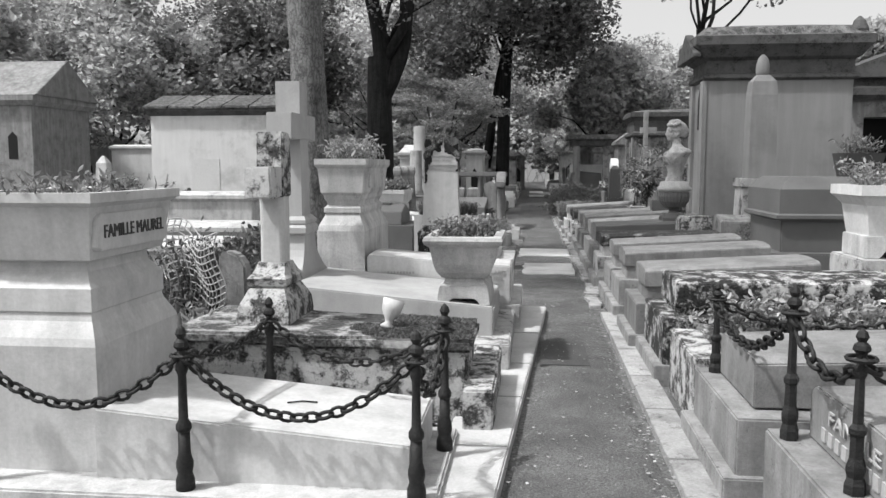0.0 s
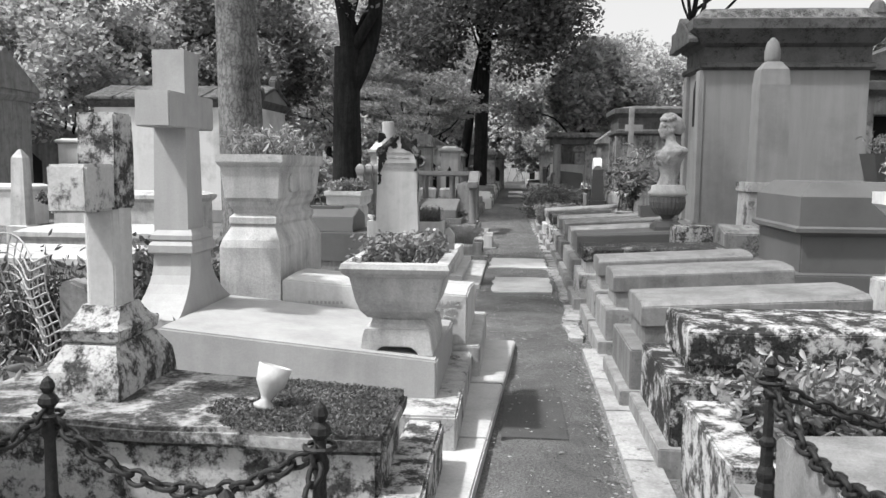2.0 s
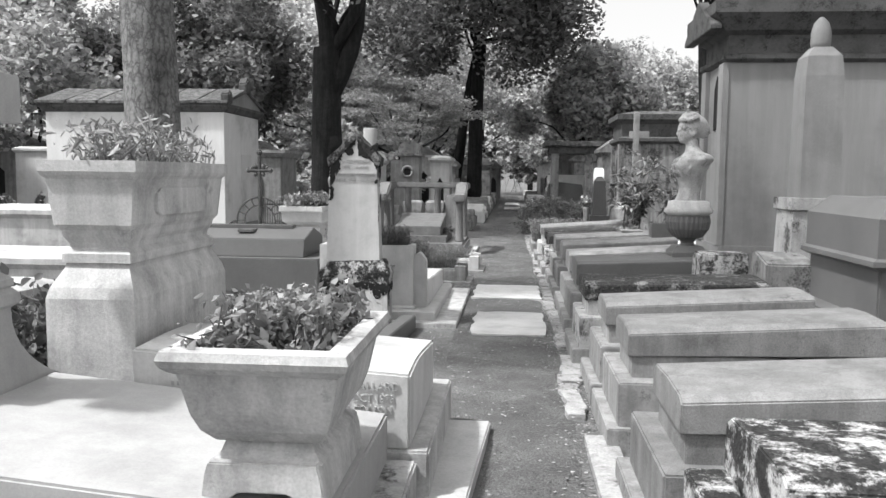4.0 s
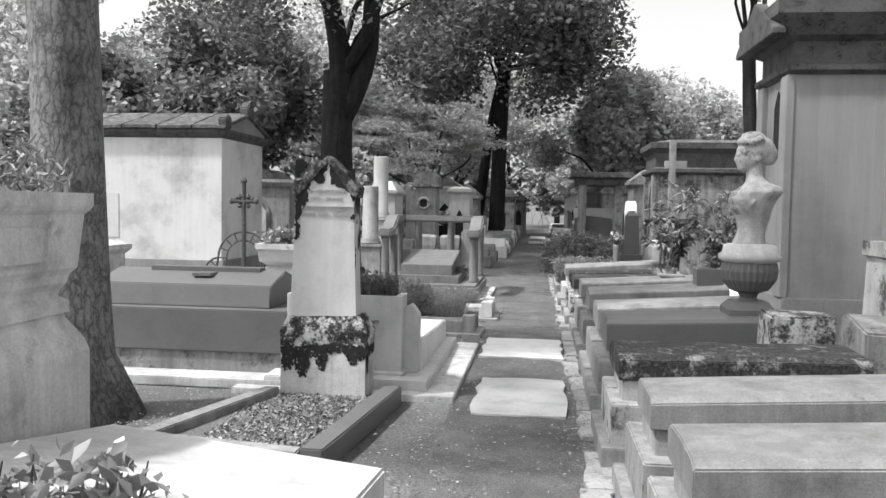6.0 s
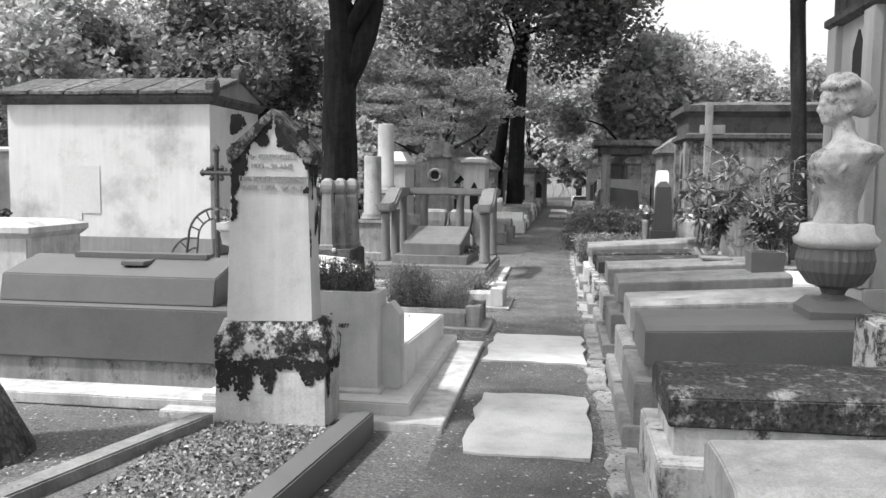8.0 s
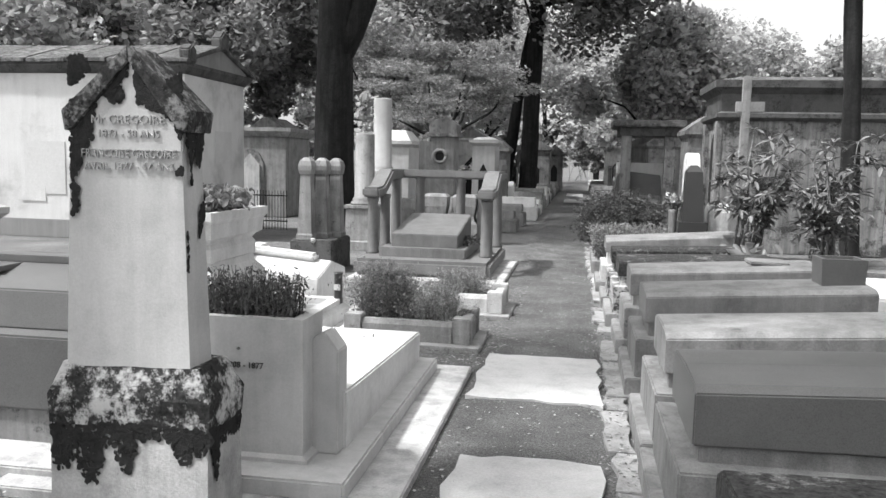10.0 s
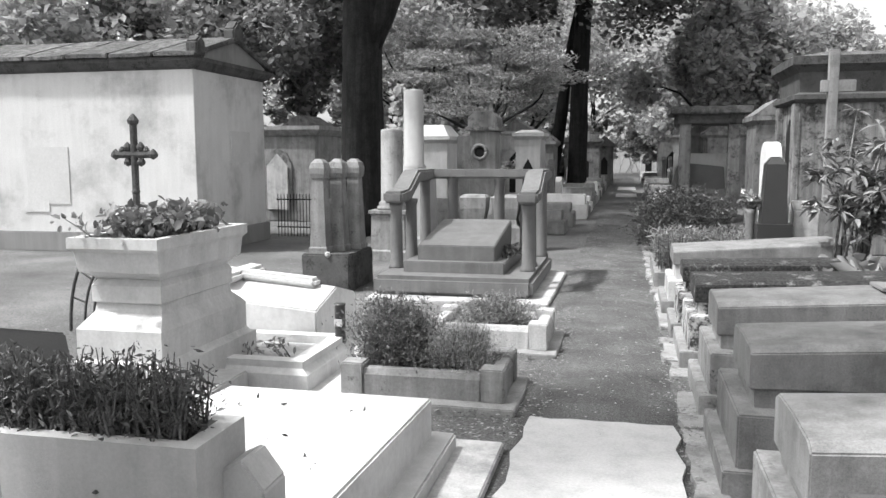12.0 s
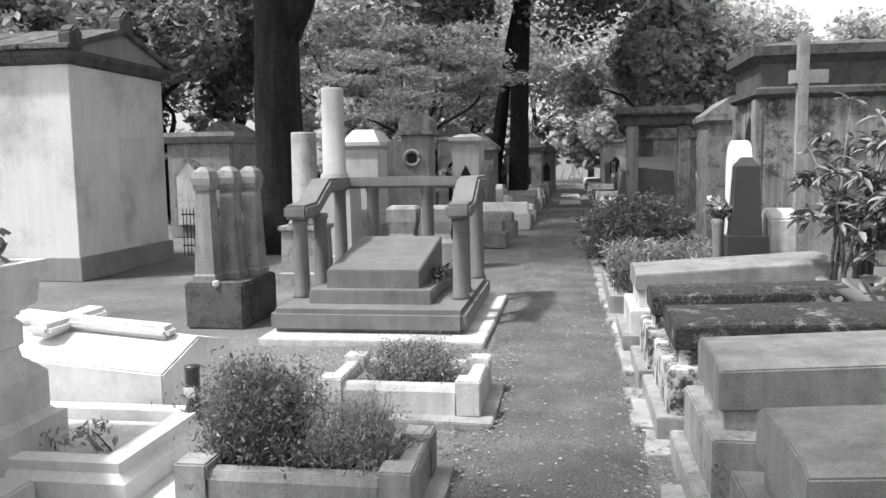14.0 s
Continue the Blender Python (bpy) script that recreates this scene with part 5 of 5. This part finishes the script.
def rosette_shrub(label, x, y, h, w, stems, seed, z=0.0, size=.17):
    """An open evergreen: arching bare stems that fork, each twig ending in a whorl of long drooping leaves."""
    e = thing("rhododendron", label, "shrub", (x, y, z))
    r = np.random.default_rng(seed)
    vs, fs = [], []
    for i in range(stems):
        a = np.array([x + r.normal() * .1, y + r.normal() * .1, z - .02])
        ang = r.uniform(0, 6.283)
        tip = np.array([x + w * math.cos(ang) * r.uniform(.2, 1), y + w * math.sin(ang) * r.uniform(.2, 1), z + h * r.uniform(.45, 1)])
        mid = a * .5 + tip * .5 + np.array([-.06 * math.cos(ang), -.06 * math.sin(ang), .08 * h])
        part("stem", tube([a, mid, tip], [.018, .014, .007], 6), BARK, e, smooth=True)
        ends = [tip] + [mid * (1 - t) + tip * t + r.normal(size=3) * np.array([.13, .13, .07]) for t in r.uniform(.1, .95, 5)]
        for p in ends:
            for k in range(int(r.integers(8, 13))):
                az, el = r.uniform(0, 6.283), r.uniform(-.5, .75)
                d = np.array([math.cos(az) * math.cos(el), math.sin(az) * math.cos(el), math.sin(el)])
                s = np.array([-math.sin(az), math.cos(az), r.normal() * .25])
                L = size * r.uniform(.65, 1.2)
                q1, q2 = p + d * L * .45, p + d * L * .8 - np.array([0, 0, L * .12])
                q3 = p + d * L - np.array([0, 0, L * .3])
                n0 = len(vs)
                wd = L * .13
                vs += [p, q1 - s * wd, q1 - np.array([0, 0, .012]), q1 + s * wd, q2 - s * wd * .8, q2 - np.array([0, 0, .01]), q2 + s * wd * .8, q3]
                fs += [(n0, n0 + 2, n0 + 1), (n0, n0 + 3, n0 + 2), (n0 + 1, n0 + 2, n0 + 5, n0 + 4), (n0 + 2, n0 + 3, n0 + 6, n0 + 5), (n0 + 4, n0 + 5, n0 + 7), (n0 + 5, n0 + 6, n0 + 7)]
    me = bpy.data.meshes.new("leaves")
    me.from_pydata([tuple(v) for v in vs], [], fs)
    me.materials.append(LEAF_R)
    child_mesh("leaves", me, e)
    return e


rosette_shrub("tall rhododendron with long drooping leaves and bare stems", 3.1, 22.9, 2.2, .48, 16, 71, .1)
rosette_shrub("rhododendron bush with long drooping leaves", 3.95, 22.6, 2.0, .5, 14, 72, .1)
rosette_shrub("rhododendron bush with long drooping leaves", 4.3, 24.4, 2.0, .5, 10, 73)
leafy_shrub("shrub", "low fleshy-leaved shrub at the row's end", 2.75, 22.0, .55, .4, 8, 160, .22, LEAF_L, 74, .4, .2)
plant("shrub", "low clipped yew shrub beside the path", 1.0, 2.45, 28.7, 30.2, .1, 1.12, 22000, .06, LEAF_D, 75, 380, .28, .08, 0, .3, "shrub", up=.25)
plant("plant", "pale lavender tufts on a grave", 1.15, 2.35, 24.9, 26.6, .17, .55, 9000, .07, LEAF_L, 76, 380, .16, .05, 0, .3)
gbx = thing("grave_bed", "white-edged grave planted with lavender", "grave", (1.8, 24.9, 0))
part("kerb", rings(1.85, 25.8, [(.75, 1.2, -.02), (.75, 1.2, .2), (.66, 1.1, .2), (.66, 1.1, .12)], .01), CONC, gbx)
part("earth", block(1.2, 2.5, 24.72, 26.88, .1, .18, 0), SOIL, gbx)
e = thing("headstone", "dark polished granite obelisk headstone", "headstone", (2.62, 25.2, 0))
part("plinth", rings(2.62, 25.2, [(.22, .2, .2), (.22, .2, .82)], .012), BLACKG, e)
part("shaft", rings(2.62, 25.2, [(.165, .15, .8), (.125, .11, 1.6), (.05, .05, 1.7)], .008), BLACKG, e)
e = thing("headstone", "white round-arched marble headstone", "headstone", (2.55, 25.9, 0))
arch = [(25.5, .1), (26.1, .1), (26.1, 1.6)] + [(25.8 + .3 * math.cos(a), 1.6 + .3 * math.sin(a)) for a in [math.pi * k / 10 for k in range(1, 10)]] + [(25.5, 1.6)]
part("slab", prism(arch, "x", 2.56, 2.76, .012), WHITE, e)
part("footing", block(2.5, 2.85, 25.42, 26.2, -.02, .14, .01), LIME, e)
plant("flowers", "small bunch of cut flowers by a headstone", 2.28, 2.42, 25.25, 25.4, .98, .28, 220, .07, LEAF, 77, 12, .4, .04, 10, category="flowers")
solid("flower_stand", lathe(2.35, 25.32, [(.09, 0), (.07, .05), (.05, .5), (.07, .94), (.08, 1.0)], 12), CONC, "slim stone flower stand", "stand", smooth=True)
solid("white_marker", merge(prism([(25.2, 0), (25.7, 0), (25.7, 1.0), (25.45, 1.12), (25.2, 1.0)], "x", 2.88, 3.2, .02)), LIME, "small white gabled stone marker", "headstone")
e = thing("stone_cross", "tall thin stone cross seen above the shrubs", "cross", (3.6, 26.8, 0))
part("shaft", block(3.6, 3.74, 26.94, 27.06, -.02, 3.26, .01), CONC, e)
part("arm", block(3.5, 3.98, 26.945, 27.055, 2.64, 2.82, .01), CONC, e)
solid("pedestal", rough_up(block(3.3, 3.95, 26.4, 27.1, -.02, .95, .02), .01, 2), CONC, "mossy stone pedestal of a cross", "pedestal")
solid("planting_trough", merge(block(3.2, 5.2, 22.0, 23.4, -.02, .5, .02)), SANDST, "raised stone bed with shrubs", "planter")

# ---- left background ----
e = thing("chapel", "ruined small grey chapel with an arched niche", "chapel", (-8, 35, 0))
part("wall", block(-8.9, -7.3, 34, 36, -.02, 2.3, .02), CONC, e)
part("cornice", rings(-8.1, 35, [(.85, 1.05, 2.25), (.98, 1.15, 2.4), (.98, 1.15, 2.5)], .01), CONC, e)
part("niche", prism([(-8.75, .4), (-7.95, .4), (-7.95, 1.5), (-8.1, 1.8), (-8.35, 1.92), (-8.6, 1.8), (-8.75, 1.5)], "y", 33.95, 34.0, .01), SANDST, e)
part("arch_panel", prism([(-8.65, .3), (-8.05, .3), (-8.05, 1.45), (-8.35, 1.78), (-8.65, 1.45)], "y", 33.9, 33.96, .01), LIME, e)
fn = thing("iron_fence", "black iron grave railing", "fence", (-6.5, 30.5, 0))
part("rail", merge(tube([(-6.75, 30.3, .18), (-5.9, 30.3, .18)], .015, 5), tube([(-6.75, 30.3, .78), (-5.9, 30.3, .78)], .015, 5)), IRON, fn)
for k in range(12):
    part("bar", tube([(-6.72 + .073 * k, 30.3, -.02), (-6.72 + .073 * k, 30.3, .9)], .009, 5), IRON, fn)


def house_tomb(x0, x1, y0, d, z, label, mat, roof="gable", door=True, top=.5):
    e = thing("chapel", label, "chapel", ((x0 + x1) / 2, y0 + d / 2, 0), "small burial chapels in the distance")
    c, hw = (x0 + x1) / 2, (x1 - x0) / 2
    w_ = part("wall", block(x0, x1, y0, y0 + d, -.02, z, .015), mat, e)
    part("cornice", rings(c, y0 + d / 2, [(hw, d / 2, z - .1), (hw + .1, d / 2 + .1, z), (hw + .1, d / 2 + .1, z + .1)], .01), mat, e)
    if roof == "gable":
        part("roof", prism([(c - hw - .1, z + .1), (c + hw + .1, z + .1), (c, z + .1 + top)], "y", y0 - .1, y0 + d + .1, .015), SANDST, e)
    else:
        part("roof", rings(c, y0 + d / 2, [(hw + .05, d / 2 + .05, z + .09), (hw * .6, d * .3, z + top * .6)], .02), mat, e)
    if door:
        # no opening is cut: a near-black sheet paints the entrance's shade
        part("door", prism([(c - hw * .4, .15), (c + hw * .4, .15), (c + hw * .4, z * .6), (c, z * .72), (c - hw * .4, z * .6)], "y", y0 - .012, y0 + .02, 0), DARK_FILL, w_)
    return e


house_tomb(-5.1, -4.2, 36, 1.6, 2.15, "small white burial chapel with a panelled top", WHITE, "flat", False, .7)
house_tomb(3.6, 4.5, 34.0, 1.6, 2.5, "narrow dark gabled burial chapel", SANDST, "gable", False, .4)
house_tomb(-2.42, -1.72, 37, 1.4, 2.25, "small pale burial chapel", CLEAN, "flat", True, .3)
e = thing("monument", "grey stone monument with a ring and an arched head", "monument", (-3, 34.3, 0))
part("side", block(-3.5, -2.95, 34, 34.6, -.02, 2.2, .02), CONC, e)
part("tower", block(-3.15, -2.5, 33.9, 34.7, -.02, 2.45, .02), CONC, e)
part("head", prism([(-3.2, 2.4), (-2.45, 2.4), (-2.45, 2.65), (-2.62, 2.8), (-3.03, 2.8), (-3.2, 2.65)], "y", 33.85, 34.75, .015), SANDST, e)
part("ring", tube([(-2.9 + .17 * math.cos(a), 33.88, 1.8 + .17 * math.sin(a)) for a in [k * math.pi / 9 for k in range(19)]], .045, 8), CONC, e, smooth=True)
# near-black square drawn as the ring's dark centre
part("dark_centre", prism([(-3.01, 1.69), (-2.79, 1.69), (-2.79, 1.91), (-3.01, 1.91)], "y", 33.87, 33.905, .005), DARK_FILL, e)
part("cornice", block(-3.25, -2.4, 33.8, 34.8, 2.32, 2.42, .015), SANDST, e)
for x0, x1, yy, z, lab, mat in ((-2.6, -1.9, 30.2, .85, "grey stone tomb block with urn shapes", CONC), (-2.0, -.6, 31.6, .5, "low grey stone tomb", GREY), (-2.2, -.55, 33.6, .55, "low grey stone tomb", CONC), (-4.2, -2.9, 32.2, .7, "low grey stone tomb", CONC), (-6.0, -4.6, 33.0, .75, "low dark stone tomb", GREY_D)):
    e = thing("tomb", lab, "tomb", ((x0 + x1) / 2, yy, 0), "tombs in the distance")
    part("base", block(x0, x1, yy, yy + 1.0, -.02, z * .6, .02), mat, e)
    part("lid", prism([(yy + .1, z * .6), (yy + .9, z * .6), (yy + .8, z), (yy + .2, z)], "x", x0 + .08, x1 - .08, .015), mat, e)
e = thing("tomb", "carved grey double pedestal behind the railed tomb", "tomb", (-1.6, 28.6, 0))
for px in (-2.05, -1.45):
    part("pedestal", rings(px, 28.7, [(.28, .25, -.02), (.28, .25, .4), (.22, .2, .46), (.2, .18, .55), (.24, .22, .75), (.25, .23, .95), (.2, .18, 1.0)], .02), CONC, e)
part("stone", prism([(-1.2, 0), (-.75, 0), (-.78, 1.1), (-.98, 1.2), (-1.18, 1.1)], "y", 28.6, 29.0, .02), CONC, e)

rb = random.Random(5)
mats = (CONC, GREY, LIME, GREY_D, SANDST, WHITE)
for side in (-1, 1):
    yy = 36.0 if side < 0 else 39.0
    while yy < 72:
        w = rb.uniform(1.2, 1.9)
        x0 = -.35 - w if side < 0 else 1.45
        z = rb.uniform(.35, .75)
        mt = rb.choice(mats)
        e = thing("tomb", rb.choice(("grey stone tomb along the path", "weathered stone tomb along the path")), "tomb", (x0 + w / 2, yy, 0), "tombs in the distance")
        part("base", block(x0, x0 + w, yy, yy + .95, -.02, z * .6, .02), mt, e)
        part("lid", prism([(yy + .1, z * .6), (yy + .85, z * .6), (yy + .75, z), (yy + .2, z)], "x", x0 + .06, x0 + w - .06, .015), mt, e)
        if rb.random() < .5:
            hz = rb.uniform(.9, 1.7)
            xs = x0 + .15 if side < 0 else x0 + w - .35
            part("headstone", prism([(yy + .15, z * .5), (yy + .75, z * .5), (yy + .75, hz - .15), (yy + .45, hz), (yy + .15, hz - .15)], "x", xs, xs + .18, .012), mt, e)
        yy += rb.uniform(1.15, 1.6)
for x0, x1, yy, z, m_ in ((-4.6, -3.2, 48, 2.6, LIME), (-7.5, -6.0, 44, 2.4, CONC), (-1.2, -.2, 62, 2.2, SANDST), (3.4, 4.8, 44, 2.4, SANDST), (2.2, 3.6, 58, 2.6, LIME), (1.5, 2.6, 74, 2.6, WHITE), (-2.2, -.6, 52, 2.3, SANDST), (3.0, 4.4, 50, 2.5, CONC), (-11, -9.5, 40, 2.5, LIME), (-13.5, -12, 38, 2.0, WHITE), (6.5, 8.2, 38, 2.6, SANDST), (-20, -18, 36, 2.8, CONC), (-2.9, -1.9, 43, 2.1, CONC)):
    house_tomb(x0, x1, yy, 1.8, z, "weathered stone burial chapel in the distance", m_)
for x0, x1, yy, z in ((-15.3, -13.2, 31.5, 2.3), (-13.6, -12.2, 24.5, .9), (-8.2, -5.5, 19.0, .95), (-7.0, -4.6, 16.0, .5), (-6.2, -4.0, 13.2, .45), (-5.4, -3.3, 9.0, .45), (-4.8, -2.9, 6.6, .4)):
    e = thing("tomb", "pale stone tomb with a moulded top", "tomb", ((x0 + x1) / 2, yy, 0), "tombs off the path")
    part("body", block(x0, x1, yy, yy + 1.1, -.02, z, .02), WHITE if yy > 20 else LIME, e)
    part("cap", rings((x0 + x1) / 2, yy + .55, [((x1 - x0) / 2, .55, z - .02), ((x1 - x0) / 2 + .07, .62, z + .05), ((x1 - x0) / 2 + .07, .62, z + .12), ((x1 - x0) / 2 - .1, .45, z + .18)], .01), WHITE if yy > 20 else LIME, e)
e = thing("obelisk", "slim pale obelisk among the graves", "obelisk", (-9.3, 19, 0))
part("shaft", rings(-8.5, 18.5, [(.2, .2, -.02), (.2, .2, .5), (.15, .15, .52), (.11, .11, 1.75), (.02, .02, 1.9)], .01), LIME, e)
leafy_shrub("shrub", "dark rounded shrub by the vault", -9.2, 22.5, 1.2, 1.0, 18, 2200, .1, LEAF_D, 81, .5)
plant("shrub", "rough weedy undergrowth with dry stalks", -2.95, -2.2, 9.15, 9.5, .2, .95, 3600, .06, LEAF_D, 82, 120, .3, .09, 0, .2, "shrub")
plant("ivy", "dark ivy behind the cross", -2.9, -2.1, 10.6, 11.6, .1, .95, 2600, .08, LEAF_D, 83, 90, .6, .1, 0, .2, "ivy")
plant("weeds", "small weeds at the foot of the mossy tomb", -3.1, -2.1, 7.4, 8.8, .3, .3, 1600, .07, LEAF, 84, 80, .45, .08, 0, .2, "plants")
mound = solid("earth_mound", rough_up(rings(-2.9, 8.3, [(.9, 1.1, -.05), (.75, .95, .3), (.4, .6, .42)], .05), .04, 3), SOIL, "overgrown mound of earth under a net", "mound", "structure")
# torn plastic net hung over the weeds
nt_ = thing("net", "torn pale plastic netting draped over a frame", "net", (-2.75, 8.6, .4))
def net_pt(u, v):
    return Vector((-2.78 + .6 * u + .05 * math.sin(6 * v), 9.0 - .15 * u + .12 * math.sin(5 * u), .45 + .76 * v + .05 * math.sin(7 * u) - .1 * u * v))
strands = [tube([net_pt(k / 12, v / 10) for v in range(11)], .006, 4) for k in range(13)] + [tube([net_pt(u / 12, k / 12) for u in range(13)], .006, 4) for k in range(13)]
part("mesh", merge(*strands), NET, nt_)
solid("curved_headstone", prism([(-2.28, .3), (-2.04, .3), (-2.04, .84), (-2.1, .93), (-2.2, .97), (-2.28, .94)], "y", 8.95, 9.1, .02), CONC, "small rounded grey headstone", "headstone")

# ---- trees ----
def limb(p, q, r0, r1, rng, bend=.12, k=6):
    p, q = np.array(p, float), np.array(q, float)
    L = np.linalg.norm(q - p)
    pts, rad = [], []
    o1, o2 = rng.normal(size=3), rng.normal(size=3)
    for i in range(k + 1):
        t = i / k
        pts.append(p + (q - p) * t + (o1 * math.sin(math.pi * t) + o2 * math.sin(2 * math.pi * t) * .5) * L * bend * .35)
        rad.append(r0 + (r1 - r0) * t)
    return tube(pts, rad, 8)


def tree(x, y, h, r, crown_z, crown_r, clumps, per, size, leafmat, bark, seed, label, lean=(0, 0), fork=None, flat=1.0, flare=1.5, aspect=.55, squash=.75, n_limbs=7, mains=()):
    """Tapered trunk, limbs to every clump, and a crown of many small leaves with gaps."""
    e = thing("tree", label, "tree", (x, y, 0), "cemetery trees")
    rng = np.random.default_rng(seed)
    zf = fork if fork else crown_z
    top = np.array([x + lean[0], y + lean[1], zf])
    pts, rad = [], []
    for i in range(13):
        t = i / 12
        z = -.1 + (zf + .1) * t
        pts.append((x + lean[0] * t + .04 * math.sin(3 * t + seed), y + lean[1] * t, z))
        rad.append(r * (1 + (flare - 1) * max(0, 1 - z / (2.2 * r)) ** 2) * (1 - .2 * t))
    tb = tube(pts, rad, 18)
    for v in tb.verts:
        a = math.atan2(v.co.y - y, v.co.x - x)
        k = 1 + .05 * math.sin(9 * a + 2 * math.sin(v.co.z)) * (1 + max(0, 1 - v.co.z)) + .03 * noise.noise(v.co * 5)
        v.co.x, v.co.y = x + (v.co.x - x) * k, y + (v.co.y - y) * k
    part("trunk", tb, bark, e, smooth=True)
    cs = []
    for i in range(clumps):
        while True:
            d = rng.normal(size=3)
            d /= np.linalg.norm(d)
            if d[2] > -.55:
                break
        c = np.array([x + lean[0], y + lean[1], crown_z + crown_r * squash * .6]) + d * crown_r * np.array([1, 1, squash]) * rng.uniform(.45, 1.0)
        cr = crown_r * rng.uniform(.22, .38)
        if i < n_limbs:
            t0 = rng.uniform(.88, 1.0)
            st_ = np.array([x + lean[0] * t0, y + lean[1] * t0, zf * t0])
            part("limb", limb(st_, c, r * rng.uniform(.2, .42), .025, rng, .3), bark, e, smooth=True)
        q = rng.normal(size=(per, 3))
        q /= np.linalg.norm(q, axis=1)[:, None]
        q *= (rng.random((per, 1)) ** .45) * cr
        q[:, 2] *= flat
        cs.append(c + q)
    for q, r0, r1 in mains:
        part("main_limb", limb(top - np.array([0, 0, 1.5]), q, r0 * .92, r1, rng, .08, 8), bark, e, smooth=True)
    child_mesh("crown", leaves_mesh("crown", np.concatenate(cs), size, leafmat, rng, .35, aspect, .1), e)
    return e


tree(-2.93, 14.45, 14, .285, 6.8, 4.2, 14, 380, .17, LEAF, BARK, 101, "large plane tree with straight furrowed trunk by the graves", (-.22, 0), flare=1.75)
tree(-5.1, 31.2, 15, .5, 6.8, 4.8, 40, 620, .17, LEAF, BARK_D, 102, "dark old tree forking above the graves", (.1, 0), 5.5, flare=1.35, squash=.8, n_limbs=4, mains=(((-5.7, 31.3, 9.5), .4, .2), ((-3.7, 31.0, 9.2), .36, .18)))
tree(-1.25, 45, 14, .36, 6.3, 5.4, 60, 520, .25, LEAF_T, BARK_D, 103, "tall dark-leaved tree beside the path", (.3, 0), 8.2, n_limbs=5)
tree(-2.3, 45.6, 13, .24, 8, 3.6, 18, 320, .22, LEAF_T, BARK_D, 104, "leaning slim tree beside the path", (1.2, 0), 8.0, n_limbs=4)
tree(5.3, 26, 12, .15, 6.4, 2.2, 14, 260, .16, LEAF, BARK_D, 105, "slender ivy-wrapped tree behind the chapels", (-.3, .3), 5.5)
rt_ = random.Random(17)
# far crowns shade each other, so most take the brightened leaf colour
for x, y, cz, cr, hh in ((-13, 42, 4.2, 4.5, 0), (-19, 38, 4.2, 5, 0), (-26, 40, 5.5, 5, 0), (-9.5, 50, 4.6, 5, 0), (-16, 55, 6, 6, 0), (-24, 58, 6.5, 6, 0), (-5, 58, 4.5, 5.5, 0), (-11, 66, 7, 7, 0), (5.0, 69, 5.0, 4.5, 0), (5.2, 58, 4.6, 4.4, 0), (9.0, 62, 3.6, 4.6, 0), (14, 60, 3.4, 4.6, 0), (7.0, 76, 6, 6, 0), (13.5, 46, 2.6, 3.2, 0), (18, 42, 3.4, 4, 0), (23, 48, 5, 5, 0), (-2, 80, 7, 8, 0), (-33, 46, 6, 6, 0), (4.4, 48, 5.2, 3.4, 0), (-21, 30, 4.5, 4.0, 0), (-28, 31, 5, 4.5, 0), (12, 33, 4.0, 2.6, 0), (20, 30, 5, 4, 0), (-14.5, 70, 9, 8, 0), (30, 60, 6, 7, 0)):
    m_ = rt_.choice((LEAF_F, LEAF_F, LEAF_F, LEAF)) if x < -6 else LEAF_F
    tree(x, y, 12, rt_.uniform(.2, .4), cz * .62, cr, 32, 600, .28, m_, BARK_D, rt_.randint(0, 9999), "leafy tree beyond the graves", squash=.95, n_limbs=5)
# pale cedar with level branches
for x, y, cz, cr in ((-3.7, 39.5, 2.5, 2.9), (-7.6, 47, 3.2, 3.6), (-5.6, 72, 3, 4.5)):
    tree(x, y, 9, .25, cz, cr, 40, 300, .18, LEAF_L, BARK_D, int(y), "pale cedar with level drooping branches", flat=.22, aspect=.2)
# every second far shrub has its light put into a brightened leaf colour
for k, (x, y) in enumerate(((-3.4, 58), (2.2, 80), (-8, 60), (8, 54), (-14, 48), (-20, 50), (12, 58), (-6.5, 40), (17, 54), (-27, 52), (24, 56), (-11, 44), (0.8, 92), (5, 88), (-4.5, 86), (-9, 84), (3.5, 70), (10, 80), (-15, 78), (15, 76))):
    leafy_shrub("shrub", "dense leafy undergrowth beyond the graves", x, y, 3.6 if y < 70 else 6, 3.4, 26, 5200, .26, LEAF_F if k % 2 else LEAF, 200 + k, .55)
